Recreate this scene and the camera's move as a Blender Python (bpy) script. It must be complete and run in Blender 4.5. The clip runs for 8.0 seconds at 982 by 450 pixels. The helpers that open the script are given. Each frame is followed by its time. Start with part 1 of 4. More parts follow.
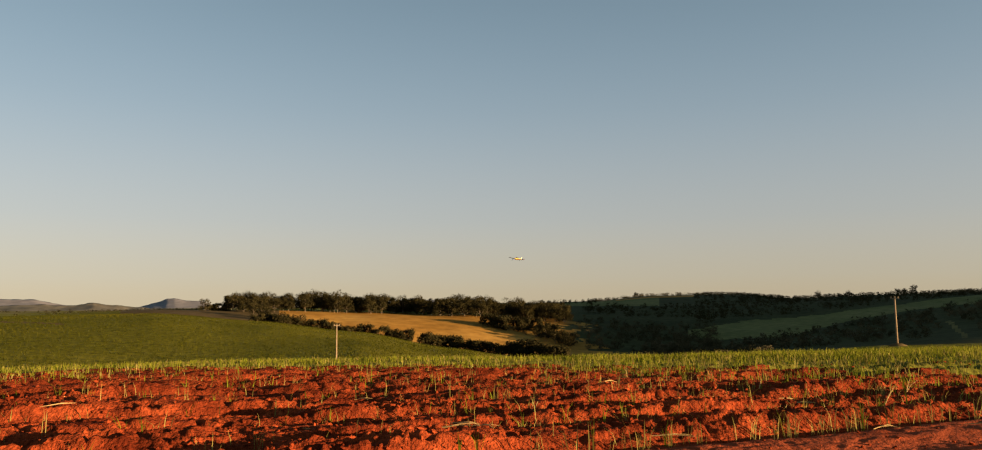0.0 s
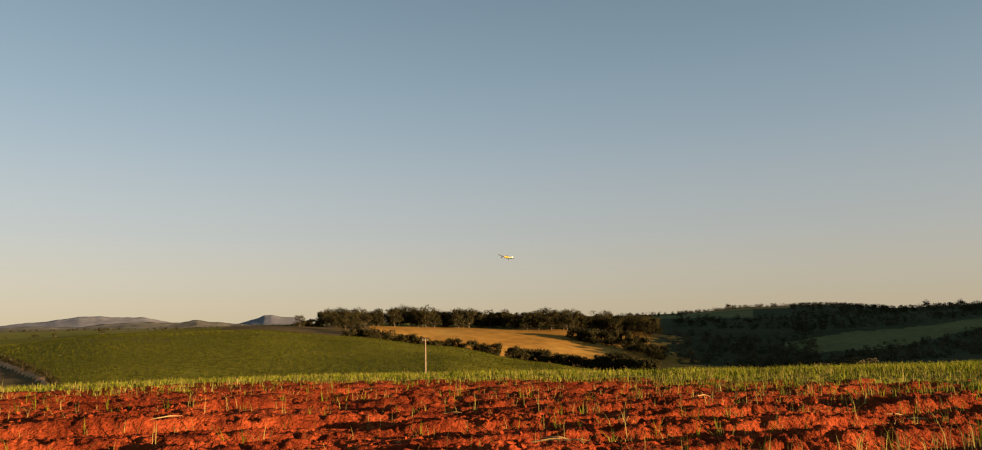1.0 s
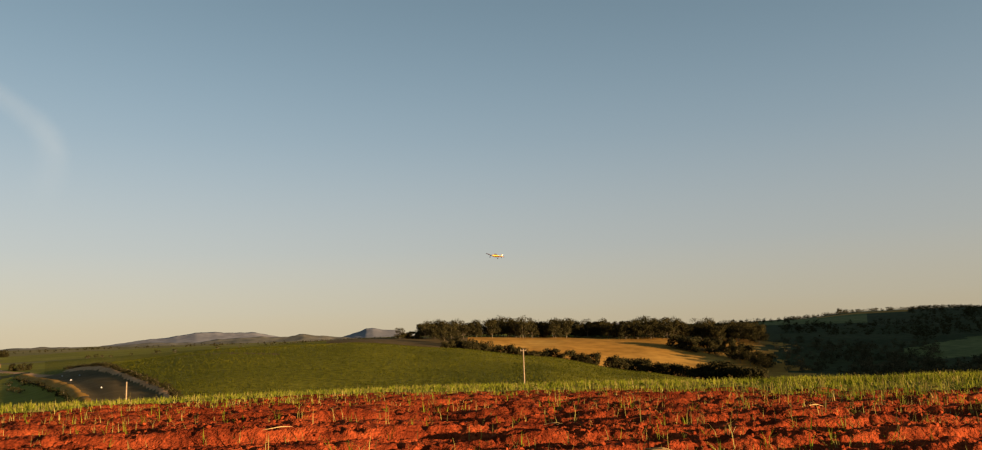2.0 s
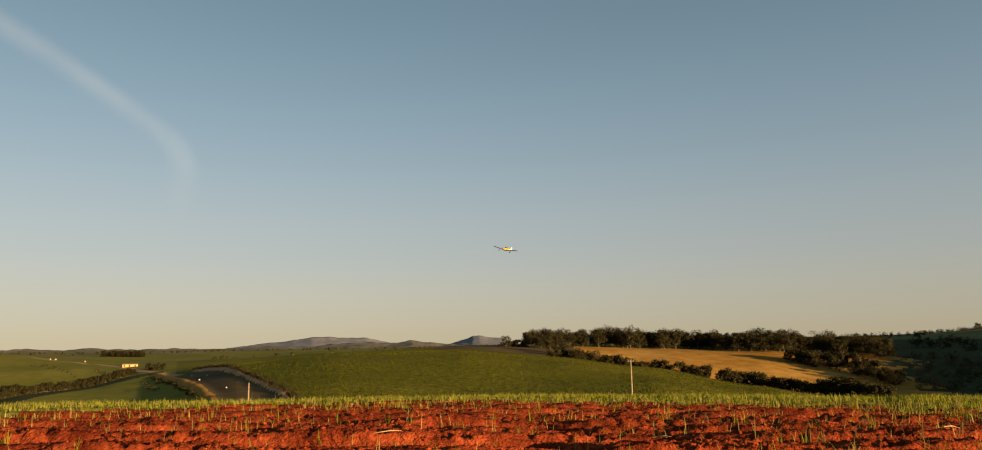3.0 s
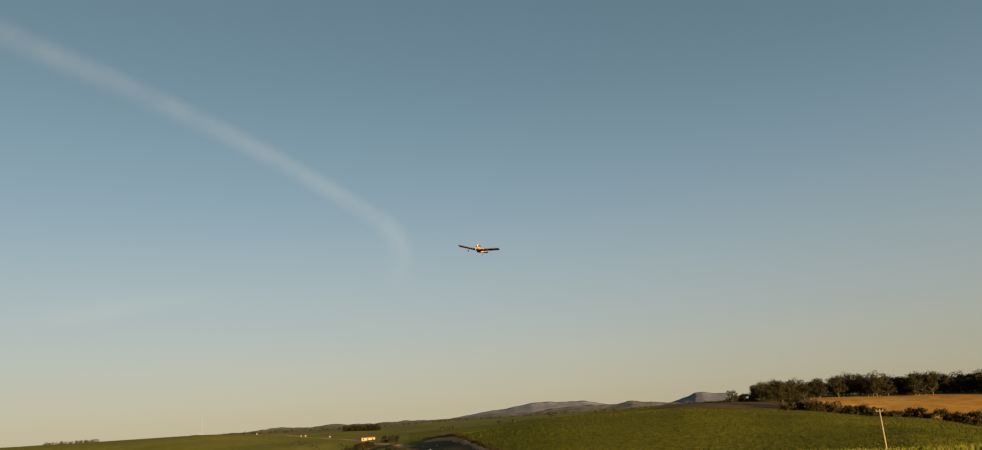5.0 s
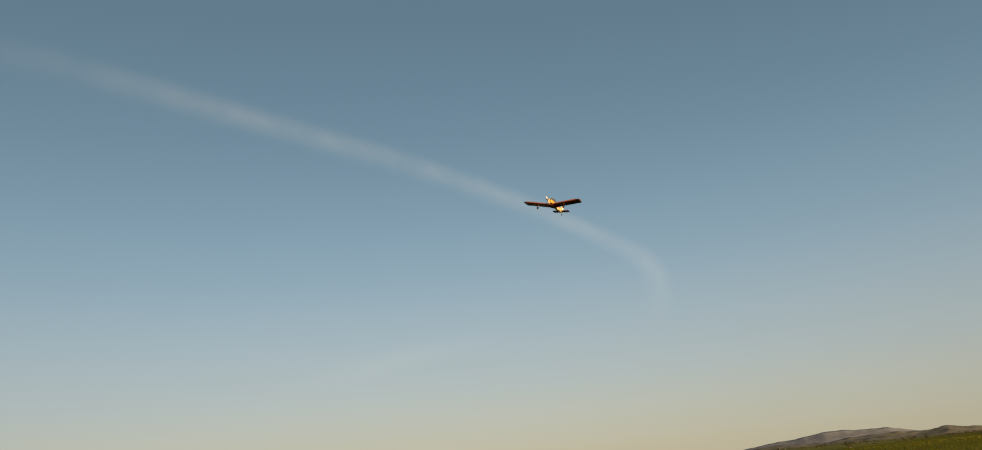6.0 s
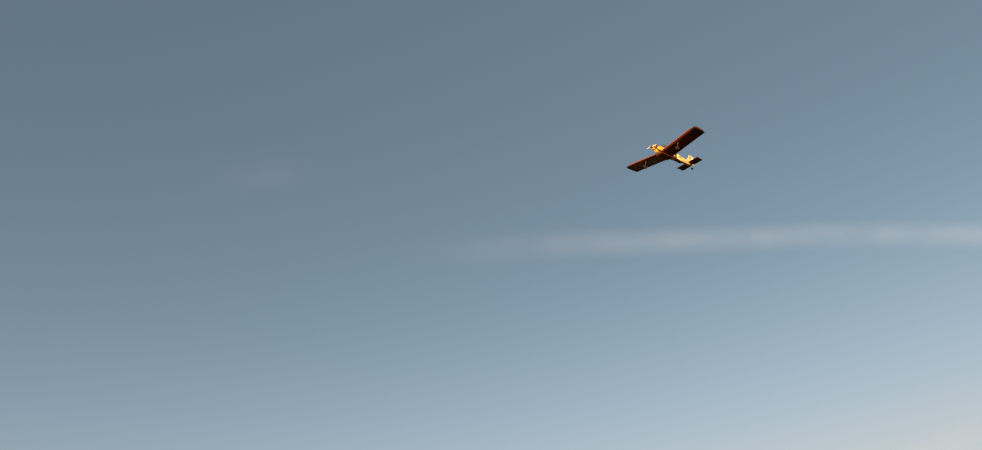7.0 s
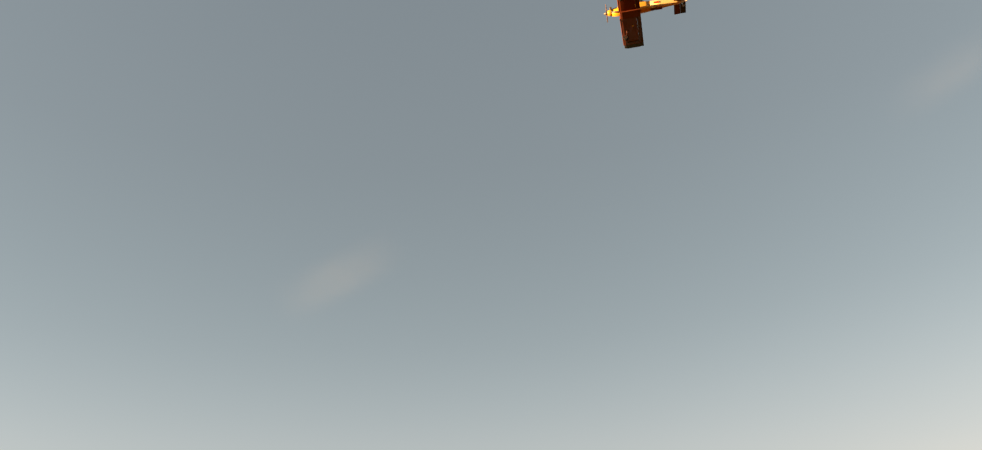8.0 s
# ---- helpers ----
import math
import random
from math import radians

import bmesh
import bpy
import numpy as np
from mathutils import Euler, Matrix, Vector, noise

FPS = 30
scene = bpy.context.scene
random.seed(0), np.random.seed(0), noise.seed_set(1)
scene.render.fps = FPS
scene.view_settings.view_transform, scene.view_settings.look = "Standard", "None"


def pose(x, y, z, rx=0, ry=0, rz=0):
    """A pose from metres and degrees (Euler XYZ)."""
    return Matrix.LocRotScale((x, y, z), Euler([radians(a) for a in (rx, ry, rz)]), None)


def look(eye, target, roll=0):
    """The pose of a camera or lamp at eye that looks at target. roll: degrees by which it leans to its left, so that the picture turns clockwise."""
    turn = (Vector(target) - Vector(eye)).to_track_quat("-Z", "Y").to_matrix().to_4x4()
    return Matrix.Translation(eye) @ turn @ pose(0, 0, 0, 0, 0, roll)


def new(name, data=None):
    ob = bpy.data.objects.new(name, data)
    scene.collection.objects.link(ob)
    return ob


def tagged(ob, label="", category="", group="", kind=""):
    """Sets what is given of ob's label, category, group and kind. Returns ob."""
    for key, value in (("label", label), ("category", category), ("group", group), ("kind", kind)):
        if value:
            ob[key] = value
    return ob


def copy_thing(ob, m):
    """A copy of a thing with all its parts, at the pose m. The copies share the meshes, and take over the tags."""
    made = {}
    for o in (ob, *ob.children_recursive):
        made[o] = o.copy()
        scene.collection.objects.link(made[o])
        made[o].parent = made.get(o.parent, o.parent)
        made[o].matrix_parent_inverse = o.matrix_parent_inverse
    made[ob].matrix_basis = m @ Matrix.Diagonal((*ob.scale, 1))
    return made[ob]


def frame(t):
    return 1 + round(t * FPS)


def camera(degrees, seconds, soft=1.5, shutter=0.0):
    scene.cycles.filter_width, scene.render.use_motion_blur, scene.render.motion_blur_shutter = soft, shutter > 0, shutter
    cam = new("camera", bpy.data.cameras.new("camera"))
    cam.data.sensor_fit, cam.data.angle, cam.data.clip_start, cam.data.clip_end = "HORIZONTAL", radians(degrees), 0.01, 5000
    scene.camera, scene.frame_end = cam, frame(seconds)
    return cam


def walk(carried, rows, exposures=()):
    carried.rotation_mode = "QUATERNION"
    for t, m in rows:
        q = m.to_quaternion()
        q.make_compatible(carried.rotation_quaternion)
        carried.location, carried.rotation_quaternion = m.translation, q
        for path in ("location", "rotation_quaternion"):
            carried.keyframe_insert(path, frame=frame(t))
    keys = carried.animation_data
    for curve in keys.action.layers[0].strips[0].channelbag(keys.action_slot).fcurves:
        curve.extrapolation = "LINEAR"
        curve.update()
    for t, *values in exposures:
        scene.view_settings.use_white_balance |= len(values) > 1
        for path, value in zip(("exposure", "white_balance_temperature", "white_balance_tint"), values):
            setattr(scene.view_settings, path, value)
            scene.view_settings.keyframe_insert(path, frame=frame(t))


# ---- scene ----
cam = camera(66.0, 8.0, soft=1.1)

# The operator stands still and turns to follow the model: seconds, yaw, pitch, roll.
TURNS = [
    (0.0, -0.00, 6.10, 0.50),
    (0.5, 3.69, 6.39, 0.33),
    (1.0, 6.52, 7.22, 1.05),
    (2.5, 17.78, 8.63, 1.51),
    (3.0, 21.74, 9.01, 0.91),
    (3.5, 26.69, 9.20, 1.83),
    (4.0, 31.43, 10.52, 2.34),
    (5.3, 41.19, 14.89, 3.70),
    (5.5, 44.92, 14.80, 3.57),
    (5.7, 49.68, 16.38, 4.48),
    (5.9, 54.80, 17.56, 5.06),
    (6.1, 61.64, 19.21, 5.11),
    (6.3, 68.72, 21.24, 5.60),
    (6.5, 75.60, 24.05, 6.47),
    (6.7, 83.31, 26.84, 6.76),
    (7.0, 94.91, 30.97, 7.21),
    (7.1, 99.58, 32.50, 7.93),
    (7.5, 119.32, 34.72, 6.88),
    (7.7, 131.58, 34.76, 6.75),
    (7.8, 138.48, 34.46, 6.51),
    (7.9, 145.27, 34.26, 5.46),
    (8.0, 152.66, 34.05, 3.69),
]
walk(cam, [(t, pose(0, 0, 1.6, 90 + p, r, y)) for t, y, p, r in TURNS],
     [(0.0, 1.89, 6500, 11), (1.0, 1.88, 6500, 11.5), (2.5, 1.76, 6470, 8.5), (3.5, 1.68, 6420, 7), (5.5, 1.54, 6220, 4), (6.5, 1.62, 6080, 8),
      (7.0, 1.88, 6550, 13), (7.5, 2.17, 7550, 20), (8.0, 2.56, 8450, 20)])

# ---- light ----
SUN_AZ, SUN_EL = 113.0, 5.6          # degrees clockwise from the first view, and above the horizon
SUN_DIR = Vector((math.sin(radians(SUN_AZ)) * math.cos(radians(SUN_EL)),
                  math.cos(radians(SUN_AZ)) * math.cos(radians(SUN_EL)), math.sin(radians(SUN_EL))))
world = bpy.data.worlds.new("evening_sky")
scene.world = world
world.use_nodes = True
wn, wl = world.node_tree.nodes, world.node_tree.links
wn.clear()
sky = wn.new("ShaderNodeTexSky")
sky.sky_type, sky.sun_disc = "NISHITA", False
sky.sun_elevation, sky.sun_rotation = radians(SUN_EL), radians(SUN_AZ)
sky.altitude, sky.air_density, sky.dust_density, sky.ozone_density = 600, 1.0, 1.5, 1.5
# evening haze: the clear sky thickens and warms evenly towards the horizon
back = wn.new("ShaderNodeBackground")
back.inputs["Strength"].default_value = 0.0525
wtc, wsep, haze = wn.new("ShaderNodeTexCoord"), wn.new("ShaderNodeSeparateXYZ"), wn.new("ShaderNodeValToRGB")
wl.new(wtc.outputs["Generated"], wsep.inputs[0])
wl.new(wsep.outputs["Z"], haze.inputs["Fac"])
HAZE = [(0.0, (6.15, 5.1, 3.4)), (0.035, (6.0, 5.35, 3.95)), (0.11, (5.35, 5.5, 5.25)), (0.25, (3.3, 4.45, 5.25)),
        (0.42, (1.85, 2.8, 3.52)), (0.62, (1.5, 2.2, 2.8)), (1.0, (1.2, 1.8, 2.4))]
haze.color_ramp.interpolation = "B_SPLINE"
while len(haze.color_ramp.elements) < len(HAZE):
    haze.color_ramp.elements.new(0.5)
for e, (p, c) in zip(haze.color_ramp.elements, HAZE):
    e.position, e.color = p, (*[v / 10 for v in c], 1)
wscale, wmix = wn.new("ShaderNodeVectorMath"), wn.new("ShaderNodeMix")
wscale.operation = "SCALE"
wl.new(haze.outputs["Color"], wscale.inputs[0])
# clear air scatters most light along and against the sun's way
wdot, wsq, wma = wn.new("ShaderNodeVectorMath"), wn.new("ShaderNodeMath"), wn.new("ShaderNodeMath")
wdot.operation, wsq.operation, wma.operation = "DOT_PRODUCT", "POWER", "MULTIPLY_ADD"
wdot.inputs[1].default_value = SUN_DIR
wl.new(wtc.outputs["Generated"], wdot.inputs[0])
wsq.inputs[1].default_value = 2.0
wabs = wn.new("ShaderNodeMath")
wabs.operation = "ABSOLUTE"
wl.new(wdot.outputs["Value"], wabs.inputs[0])
wl.new(wabs.outputs[0], wsq.inputs[0])
wl.new(wsq.outputs[0], wma.inputs[0])
wma.inputs[1].default_value = 1.6
wside = wn.new("ShaderNodeMath")
wside.operation = "MULTIPLY_ADD"
wside.inputs[1].default_value, wside.inputs[2].default_value = -0.15, 4.36
wl.new(wdot.outputs["Value"], wside.inputs[0])
wl.new(wside.outputs[0], wma.inputs[2])
wl.new(wma.outputs[0], wscale.inputs["Scale"])
wmix.data_type = "RGBA"
wmix.inputs["Factor"].default_value = 0.93
wout = wn.new("ShaderNodeOutputWorld")
wl.new(sky.outputs[0], wmix.inputs["A"])
wl.new(wscale.outputs[0], wmix.inputs["B"])
wl.new(wmix.outputs["Result"], back.inputs["Color"])
wl.new(back.outputs[0], wout.inputs["Surface"])

sun = new("sun", bpy.data.lights.new("sun", "SUN"))
sun.data.energy, sun.data.angle, sun.data.color = 5.0, radians(0.6), (1.0, 0.66, 0.36)
sun.matrix_world = look(SUN_DIR * 100, (0, 0, 0))


# ---- materials ----
def material(name, stops, scale=1.0, rough=0.9, bump=0.0, bump_scale=None, detail=6.0, fine=None, random_tint=0.0, metallic=0.0,
             translucent=0.0):
    """Noise-mottled surface: stops are colours from dark to light, fine a second, smaller mottling (scale, strength)."""
    m = bpy.data.materials.new(name)
    m.use_nodes = True
    n, l = m.node_tree.nodes, m.node_tree.links
    b = n["Principled BSDF"]
    b.inputs["Roughness"].default_value, b.inputs["Metallic"].default_value = rough, metallic
    b.inputs["Specular IOR Level"].default_value = 0.02 if rough > 0.65 else 0.3
    tc = n.new("ShaderNodeTexCoord")
    no = n.new("ShaderNodeTexNoise")
    no.inputs["Scale"].default_value, no.inputs["Detail"].default_value = scale, detail
    l.new(tc.outputs["Object"], no.inputs["Vector"])
    ramp = n.new("ShaderNodeValToRGB")
    els = ramp.color_ramp.elements
    while len(els) < len(stops):
        els.new(0.5)
    for i, c in enumerate(stops):
        els[i].position = 0.3 + 0.4 * i / max(1, len(stops) - 1)
        els[i].color = (*c, 1)
    l.new(no.outputs["Fac"], ramp.inputs["Fac"])
    col = ramp.outputs["Color"]
    if fine:
        n2 = n.new("ShaderNodeTexNoise")
        n2.inputs["Scale"].default_value, n2.inputs["Detail"].default_value = fine[0], 4
        l.new(tc.outputs["Object"], n2.inputs["Vector"])
        mr = n.new("ShaderNodeMapRange")
        mr.inputs["From Min"].default_value, mr.inputs["From Max"].default_value = 0.3, 0.7
        mr.inputs["To Min"].default_value, mr.inputs["To Max"].default_value = 1 - fine[1], 1 + fine[1]
        l.new(n2.outputs["Fac"], mr.inputs["Value"])
        mx = n.new("ShaderNodeVectorMath")
        mx.operation = "SCALE"
        l.new(col, mx.inputs[0])
        l.new(mr.outputs[0], mx.inputs["Scale"])
        col = mx.outputs[0]
    if random_tint:
        oi = n.new("ShaderNodeObjectInfo")
        geo = n.new("ShaderNodeNewGeometry")
        add = n.new("ShaderNodeMath")
        add.operation = "ADD"
        l.new(oi.outputs["Random"], add.inputs[0])
        l.new(geo.outputs["Random Per Island"], add.inputs[1])
        mr = n.new("ShaderNodeMapRange")
        mr.inputs["From Max"].default_value = 2.0
        mr.inputs["To Min"].default_value, mr.inputs["To Max"].default_value = 1 - random_tint, 1 + random_tint
        l.new(add.outputs[0], mr.inputs["Value"])
        mx = n.new("ShaderNodeVectorMath")
        mx.operation = "SCALE"
        l.new(col, mx.inputs[0])
        l.new(mr.outputs[0], mx.inputs["Scale"])
        col = mx.outputs[0]
    l.new(col, b.inputs["Base Color"])
    if bump:
        nb = n.new("ShaderNodeTexNoise")
        nb.inputs["Scale"].default_value, nb.inputs["Detail"].default_value = bump_scale or scale * 4, 8
        l.new(tc.outputs["Object"], nb.inputs["Vector"])
        bp = n.new("ShaderNodeBump")
        bp.inputs["Strength"].default_value, bp.inputs["Distance"].default_value = 0.8, bump
        l.new(nb.outputs["Fac"], bp.inputs["Height"])
        l.new(bp.outputs[0], b.inputs["Normal"])
    if translucent:
        tr = n.new("ShaderNodeBsdfTranslucent")
        l.new(col, tr.inputs["Color"])
        ms = n.new("ShaderNodeMixShader")
        ms.inputs["Fac"].default_value = translucent
        l.new(b.outputs[0], ms.inputs[1])
        l.new(tr.outputs[0], ms.inputs[2])
        l.new(ms.outputs[0], n["Material Output"].inputs["Surface"])
    return m


SOIL = material("red_soil", [(0.075, 0.0122, 0.0042), (0.16, 0.0285, 0.0088), (0.25, 0.049, 0.0145)], 1.1, 0.95, 0.06, 24, fine=(14, 0.4))
TRACK = material("trodden_red_soil", [(0.17, 0.037, 0.0145), (0.29, 0.066, 0.025)], 0.9, 0.95, 0.02, 30, fine=(12, 0.25))
YOUNG = material("young_cane_ground", [(0.085, 0.072, 0.012), (0.115, 0.112, 0.017), (0.155, 0.138, 0.026)], 0.5, 0.9, 0.05, 6, fine=(5, 0.3))
CANE = material("cane_field", [(0.064, 0.064, 0.005), (0.092, 0.088, 0.007), (0.120, 0.110, 0.010)], 0.02, 0.9, 0.35, 0.9, fine=(0.6, 0.4))
GOLD = material("dry_pasture", [(0.22, 0.112, 0.020), (0.29, 0.153, 0.030), (0.34, 0.198, 0.046)], 0.015, 0.95, 0.2, 0.4, fine=(0.12, 0.2))
BROWN = material("dark_fallow_field", [(0.07, 0.051, 0.022), (0.105, 0.077, 0.034)], 0.02, 0.95, 0.2, 0.5, fine=(0.2, 0.2))
GREEN = material("green_pasture", [(0.105, 0.106, 0.012), (0.14, 0.132, 0.017), (0.18, 0.160, 0.026)], 0.01, 0.95, 0.2, 0.4, fine=(0.15, 0.2))
FAR = material("distant_farmland", [(0.08, 0.075, 0.025), (0.13, 0.115, 0.04), (0.20, 0.16, 0.07)], 0.004, 0.95, fine=(0.02, 0.3))
# scrub ground with deep shade put into its dark colour
DARKG = material("shade_darkened_scrub", [(0.028, 0.034, 0.013), (0.046, 0.05, 0.02)], 0.03, 0.95, 0.4, 0.3, fine=(0.2, 0.3))
MEADOW = material("valley_meadow", [(0.075, 0.084, 0.028), (0.10, 0.108, 0.036), (0.13, 0.132, 0.048)], 0.012, 0.95, 0.2, 0.4, fine=(0.15, 0.25))
DIRT = material("pale_dirt_track", [(0.28, 0.16, 0.07), (0.40, 0.24, 0.12)], 0.1, 0.95, fine=(0.8, 0.2))
LEAF = material("tree_leaves", [(0.0135, 0.0128, 0.005), (0.023, 0.0205, 0.0075), (0.035, 0.028, 0.010)], 0.25, 0.8, random_tint=0.35, translucent=0.1)
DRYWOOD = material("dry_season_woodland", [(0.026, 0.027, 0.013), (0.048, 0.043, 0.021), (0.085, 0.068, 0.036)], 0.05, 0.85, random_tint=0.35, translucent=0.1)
BARK = material("pale_bark", [(0.09, 0.07, 0.045), (0.19, 0.15, 0.10)], 1.5, 0.9)
BLADE = material("cane_blade", [(0.090, 0.108, 0.008), (0.155, 0.172, 0.013), (0.225, 0.215, 0.028)], 0.6, 0.72, random_tint=0.35, translucent=0.3)
CROP = material("cane_leaves", [(0.026, 0.030, 0.003), (0.043, 0.046, 0.004), (0.067, 0.065, 0.006)], 0.03, 0.7, random_tint=0.15, translucent=0.2)
DRY = material("dry_cane_blade", [(0.12, 0.098, 0.022), (0.19, 0.155, 0.04), (0.27, 0.215, 0.07)], 0.8, 0.7, random_tint=0.35, translucent=0.25)
STRAW = material("dry_straw", [(0.30, 0.20, 0.08), (0.45, 0.31, 0.13)], 4, 0.8, random_tint=0.2)
WOOD = material("weathered_pole_wood", [(0.17, 0.125, 0.075), (0.27, 0.205, 0.13)], 3, 0.9)


# ---- small builders ----
def part(name, geometry, mat, parent=None, label="", smooth=False):
    """One mesh object out of a bmesh or of (vertices, faces)."""
    me = bpy.data.meshes.new(name)
    if isinstance(geometry, tuple):
        v, fc = geometry
        me.from_pydata([tuple(p) for p in v], [], [tuple(q) for q in fc])
    else:
        geometry.to_mesh(me)
        geometry.free()
    if mat:
        me.materials.append(mat)
    if smooth:
        me.polygons.foreach_set("use_smooth", [True] * len(me.polygons))
    ob = new(name, me)
    if parent:
        ob.parent = parent
    if label:
        ob["label"] = label
    return ob


def tube(rings, sides=8, caps=True):
    """Vertices and faces of a tapered tube: rings of (centre, radius)."""
    v, fc = [], []
    for i, (c, r) in enumerate(rings):
        c = Vector(c)
        a = Vector(rings[max(i - 1, 0)][0])
        b = Vector(rings[min(i + 1, len(rings) - 1)][0])
        q = (b - a).to_track_quat("Z", "Y")
        for k in range(sides):
            t = 2 * math.pi * k / sides
            v.append(c + q @ Vector((r * math.cos(t), r * math.sin(t), 0)))
    for i in range(len(rings) - 1):
        for k in range(sides):
            j = (k + 1) % sides
            fc.append((i * sides + k, i * sides + j, (i + 1) * sides + j, (i + 1) * sides + k))
    if caps:
        fc.append(tuple(reversed(range(sides))))
        fc.append(tuple(range((len(rings) - 1) * sides, len(rings) * sides)))
    return v, fc


def merged(*pieces):
    v, fc = [], []
    for pv, pf in pieces:
        o = len(v)
        v += list(pv)
        fc += [tuple(i + o for i in q) for q in pf]
    return v, fc


def box(sx, sy, sz, centre=(0, 0, 0), bevel=0.0):
    bm = bmesh.new()
    bmesh.ops.create_cube(bm, size=1, matrix=Matrix.Translation(centre) @ Matrix.Diagonal((sx, sy, sz, 1)))
    if bevel:
        bmesh.ops.bevel(bm, geom=bm.edges[:], offset=bevel, segments=2, affect="EDGES")
    return bm


# ---- the lie of the land ----
def hashed(ix, iy, seed):
    n = (ix * 374761393 + iy * 668265263 + seed * 1442695041) & 0x7FFFFFFF
    n = ((n ^ (n >> 13)) * 1274126177) & 0x7FFFFFFF
    n = ((n ^ (n >> 16)) * 60493) & 0x7FFFFFFF
    return (n & 0xFFFFF) / float(0xFFFFF)


def vnoise(x, y, seed=0):
    x, y = np.asarray(x, float), np.asarray(y, float)
    ix, iy = np.floor(x).astype(np.int64), np.floor(y).astype(np.int64)
    fx, fy = x - ix, y - iy
    fx, fy = fx * fx * (3 - 2 * fx), fy * fy * (3 - 2 * fy)
    a, b = hashed(ix, iy, seed), hashed(ix + 1, iy, seed)
    c, d = hashed(ix, iy + 1, seed), hashed(ix + 1, iy + 1, seed)
    return (a + (b - a) * fx) * (1 - fy) + (c + (d - c) * fx) * fy - 0.5


def smooth01(a, b, t):
    t = np.clip((np.asarray(t, float) - a) / (b - a), 0, 1)
    return t * t * (3 - 2 * t)


# Heights of the land over the camera's feet, by bearing (degrees to the left of the first view) and by range.
BEARINGS = np.array([-33, -27, -22, -17.5, -12, -8, -4, 3, 10, 17, 24, 33, 40, 46, 50, 58, 70.0])
LAND = {
    14: [0.05, 0.02, 0, 0, 0, 0, 0, 0, 0, 0, 0, 0, 0, 0, 0.05, 0.08, 0.1],
    23: [0.08, 0.0, -0.06, -0.1, -0.15, -0.16, -0.15, -0.12, -0.12, -0.1, -0.1, -0.08, -0.07, -0.03, 0.02, 0.06, 0.1],
    60: [-2.0, -2.4, -2.9, -3.5, -4.4, -4.8, -5.0, -5.2, -5.2, -5.2, -5.2, -5.0, -4.8, -4.4, -4.2, -4.0, -3.8],
    140: [-4.8, -5.4, -6.6, -8.2, -10.4, -11.3, -12, -11, -9.5, -11, -12, -11.5, -11, -14, -18, -18, -14],
    330: [-14, -17, -20, -23, -26, -25, -24, -16.5, -9, -4.2, -0.5, -0.8, -4.6, -12.2, -13.7, -14.6, -15],
    440: [-13, -18, -22, -26, -29, -28, -27, -22, -15.5, -8, -4, -3, -6, -10, -15, -20, -16],
    590: [-7, -13, -18, -19, -20, -15, -11, -6.5, -4, 0.2, 1.4, -2.5, -6, -8, -9, -12, -11],
    900: [7, 4, 1, 1, 2, 1.5, 1, 1, 1, 1, -2, -3, -8, -11, -6, 2.4, 3],
    1500: [17, 14, 9.5, 18, 17, 8, 6, 7, 3, -2, -5, -5, -6, -9, -8, -4, -4],
    2600: [8, 8, 8, 6, 4, 3, 2, 0, 0, 0, -4, -4, -4, -4, -2, 0, 0],
    4950: [4, 4, 4, 4, 4, 4, 4, 4, 4, 4, 4, 4, 4, 4, 4, 4, 4],
}
RANGES = np.array([0.0] + list(LAND))
HEIGHTS = np.array([[0.0] * len(BEARINGS)] + [LAND[k] for k in LAND])


EDGE_R, EDGE_AZ = [60, 188, 216, 256, 316, 392], [33.5, 36.2, 37.7, 39.4, 41.0, 42.7]          # rim of the cane above the dark field
BANK_R, BANK_AZ = [60, 150, 196, 218, 275, 308, 370, 420], [39.0, 40.9, 41.8, 42.3, 43.35, 43.9, 44.85, 45.4]          # its bank of dry scrub


def hermite_weights(nodes, q):
    i = np.clip(np.searchsorted(nodes, q) - 1, 0, len(nodes) - 2)
    h = nodes[i + 1] - nodes[i]
    s = np.clip((q - nodes[i]) / h, 0, 1)
    return i, h, s


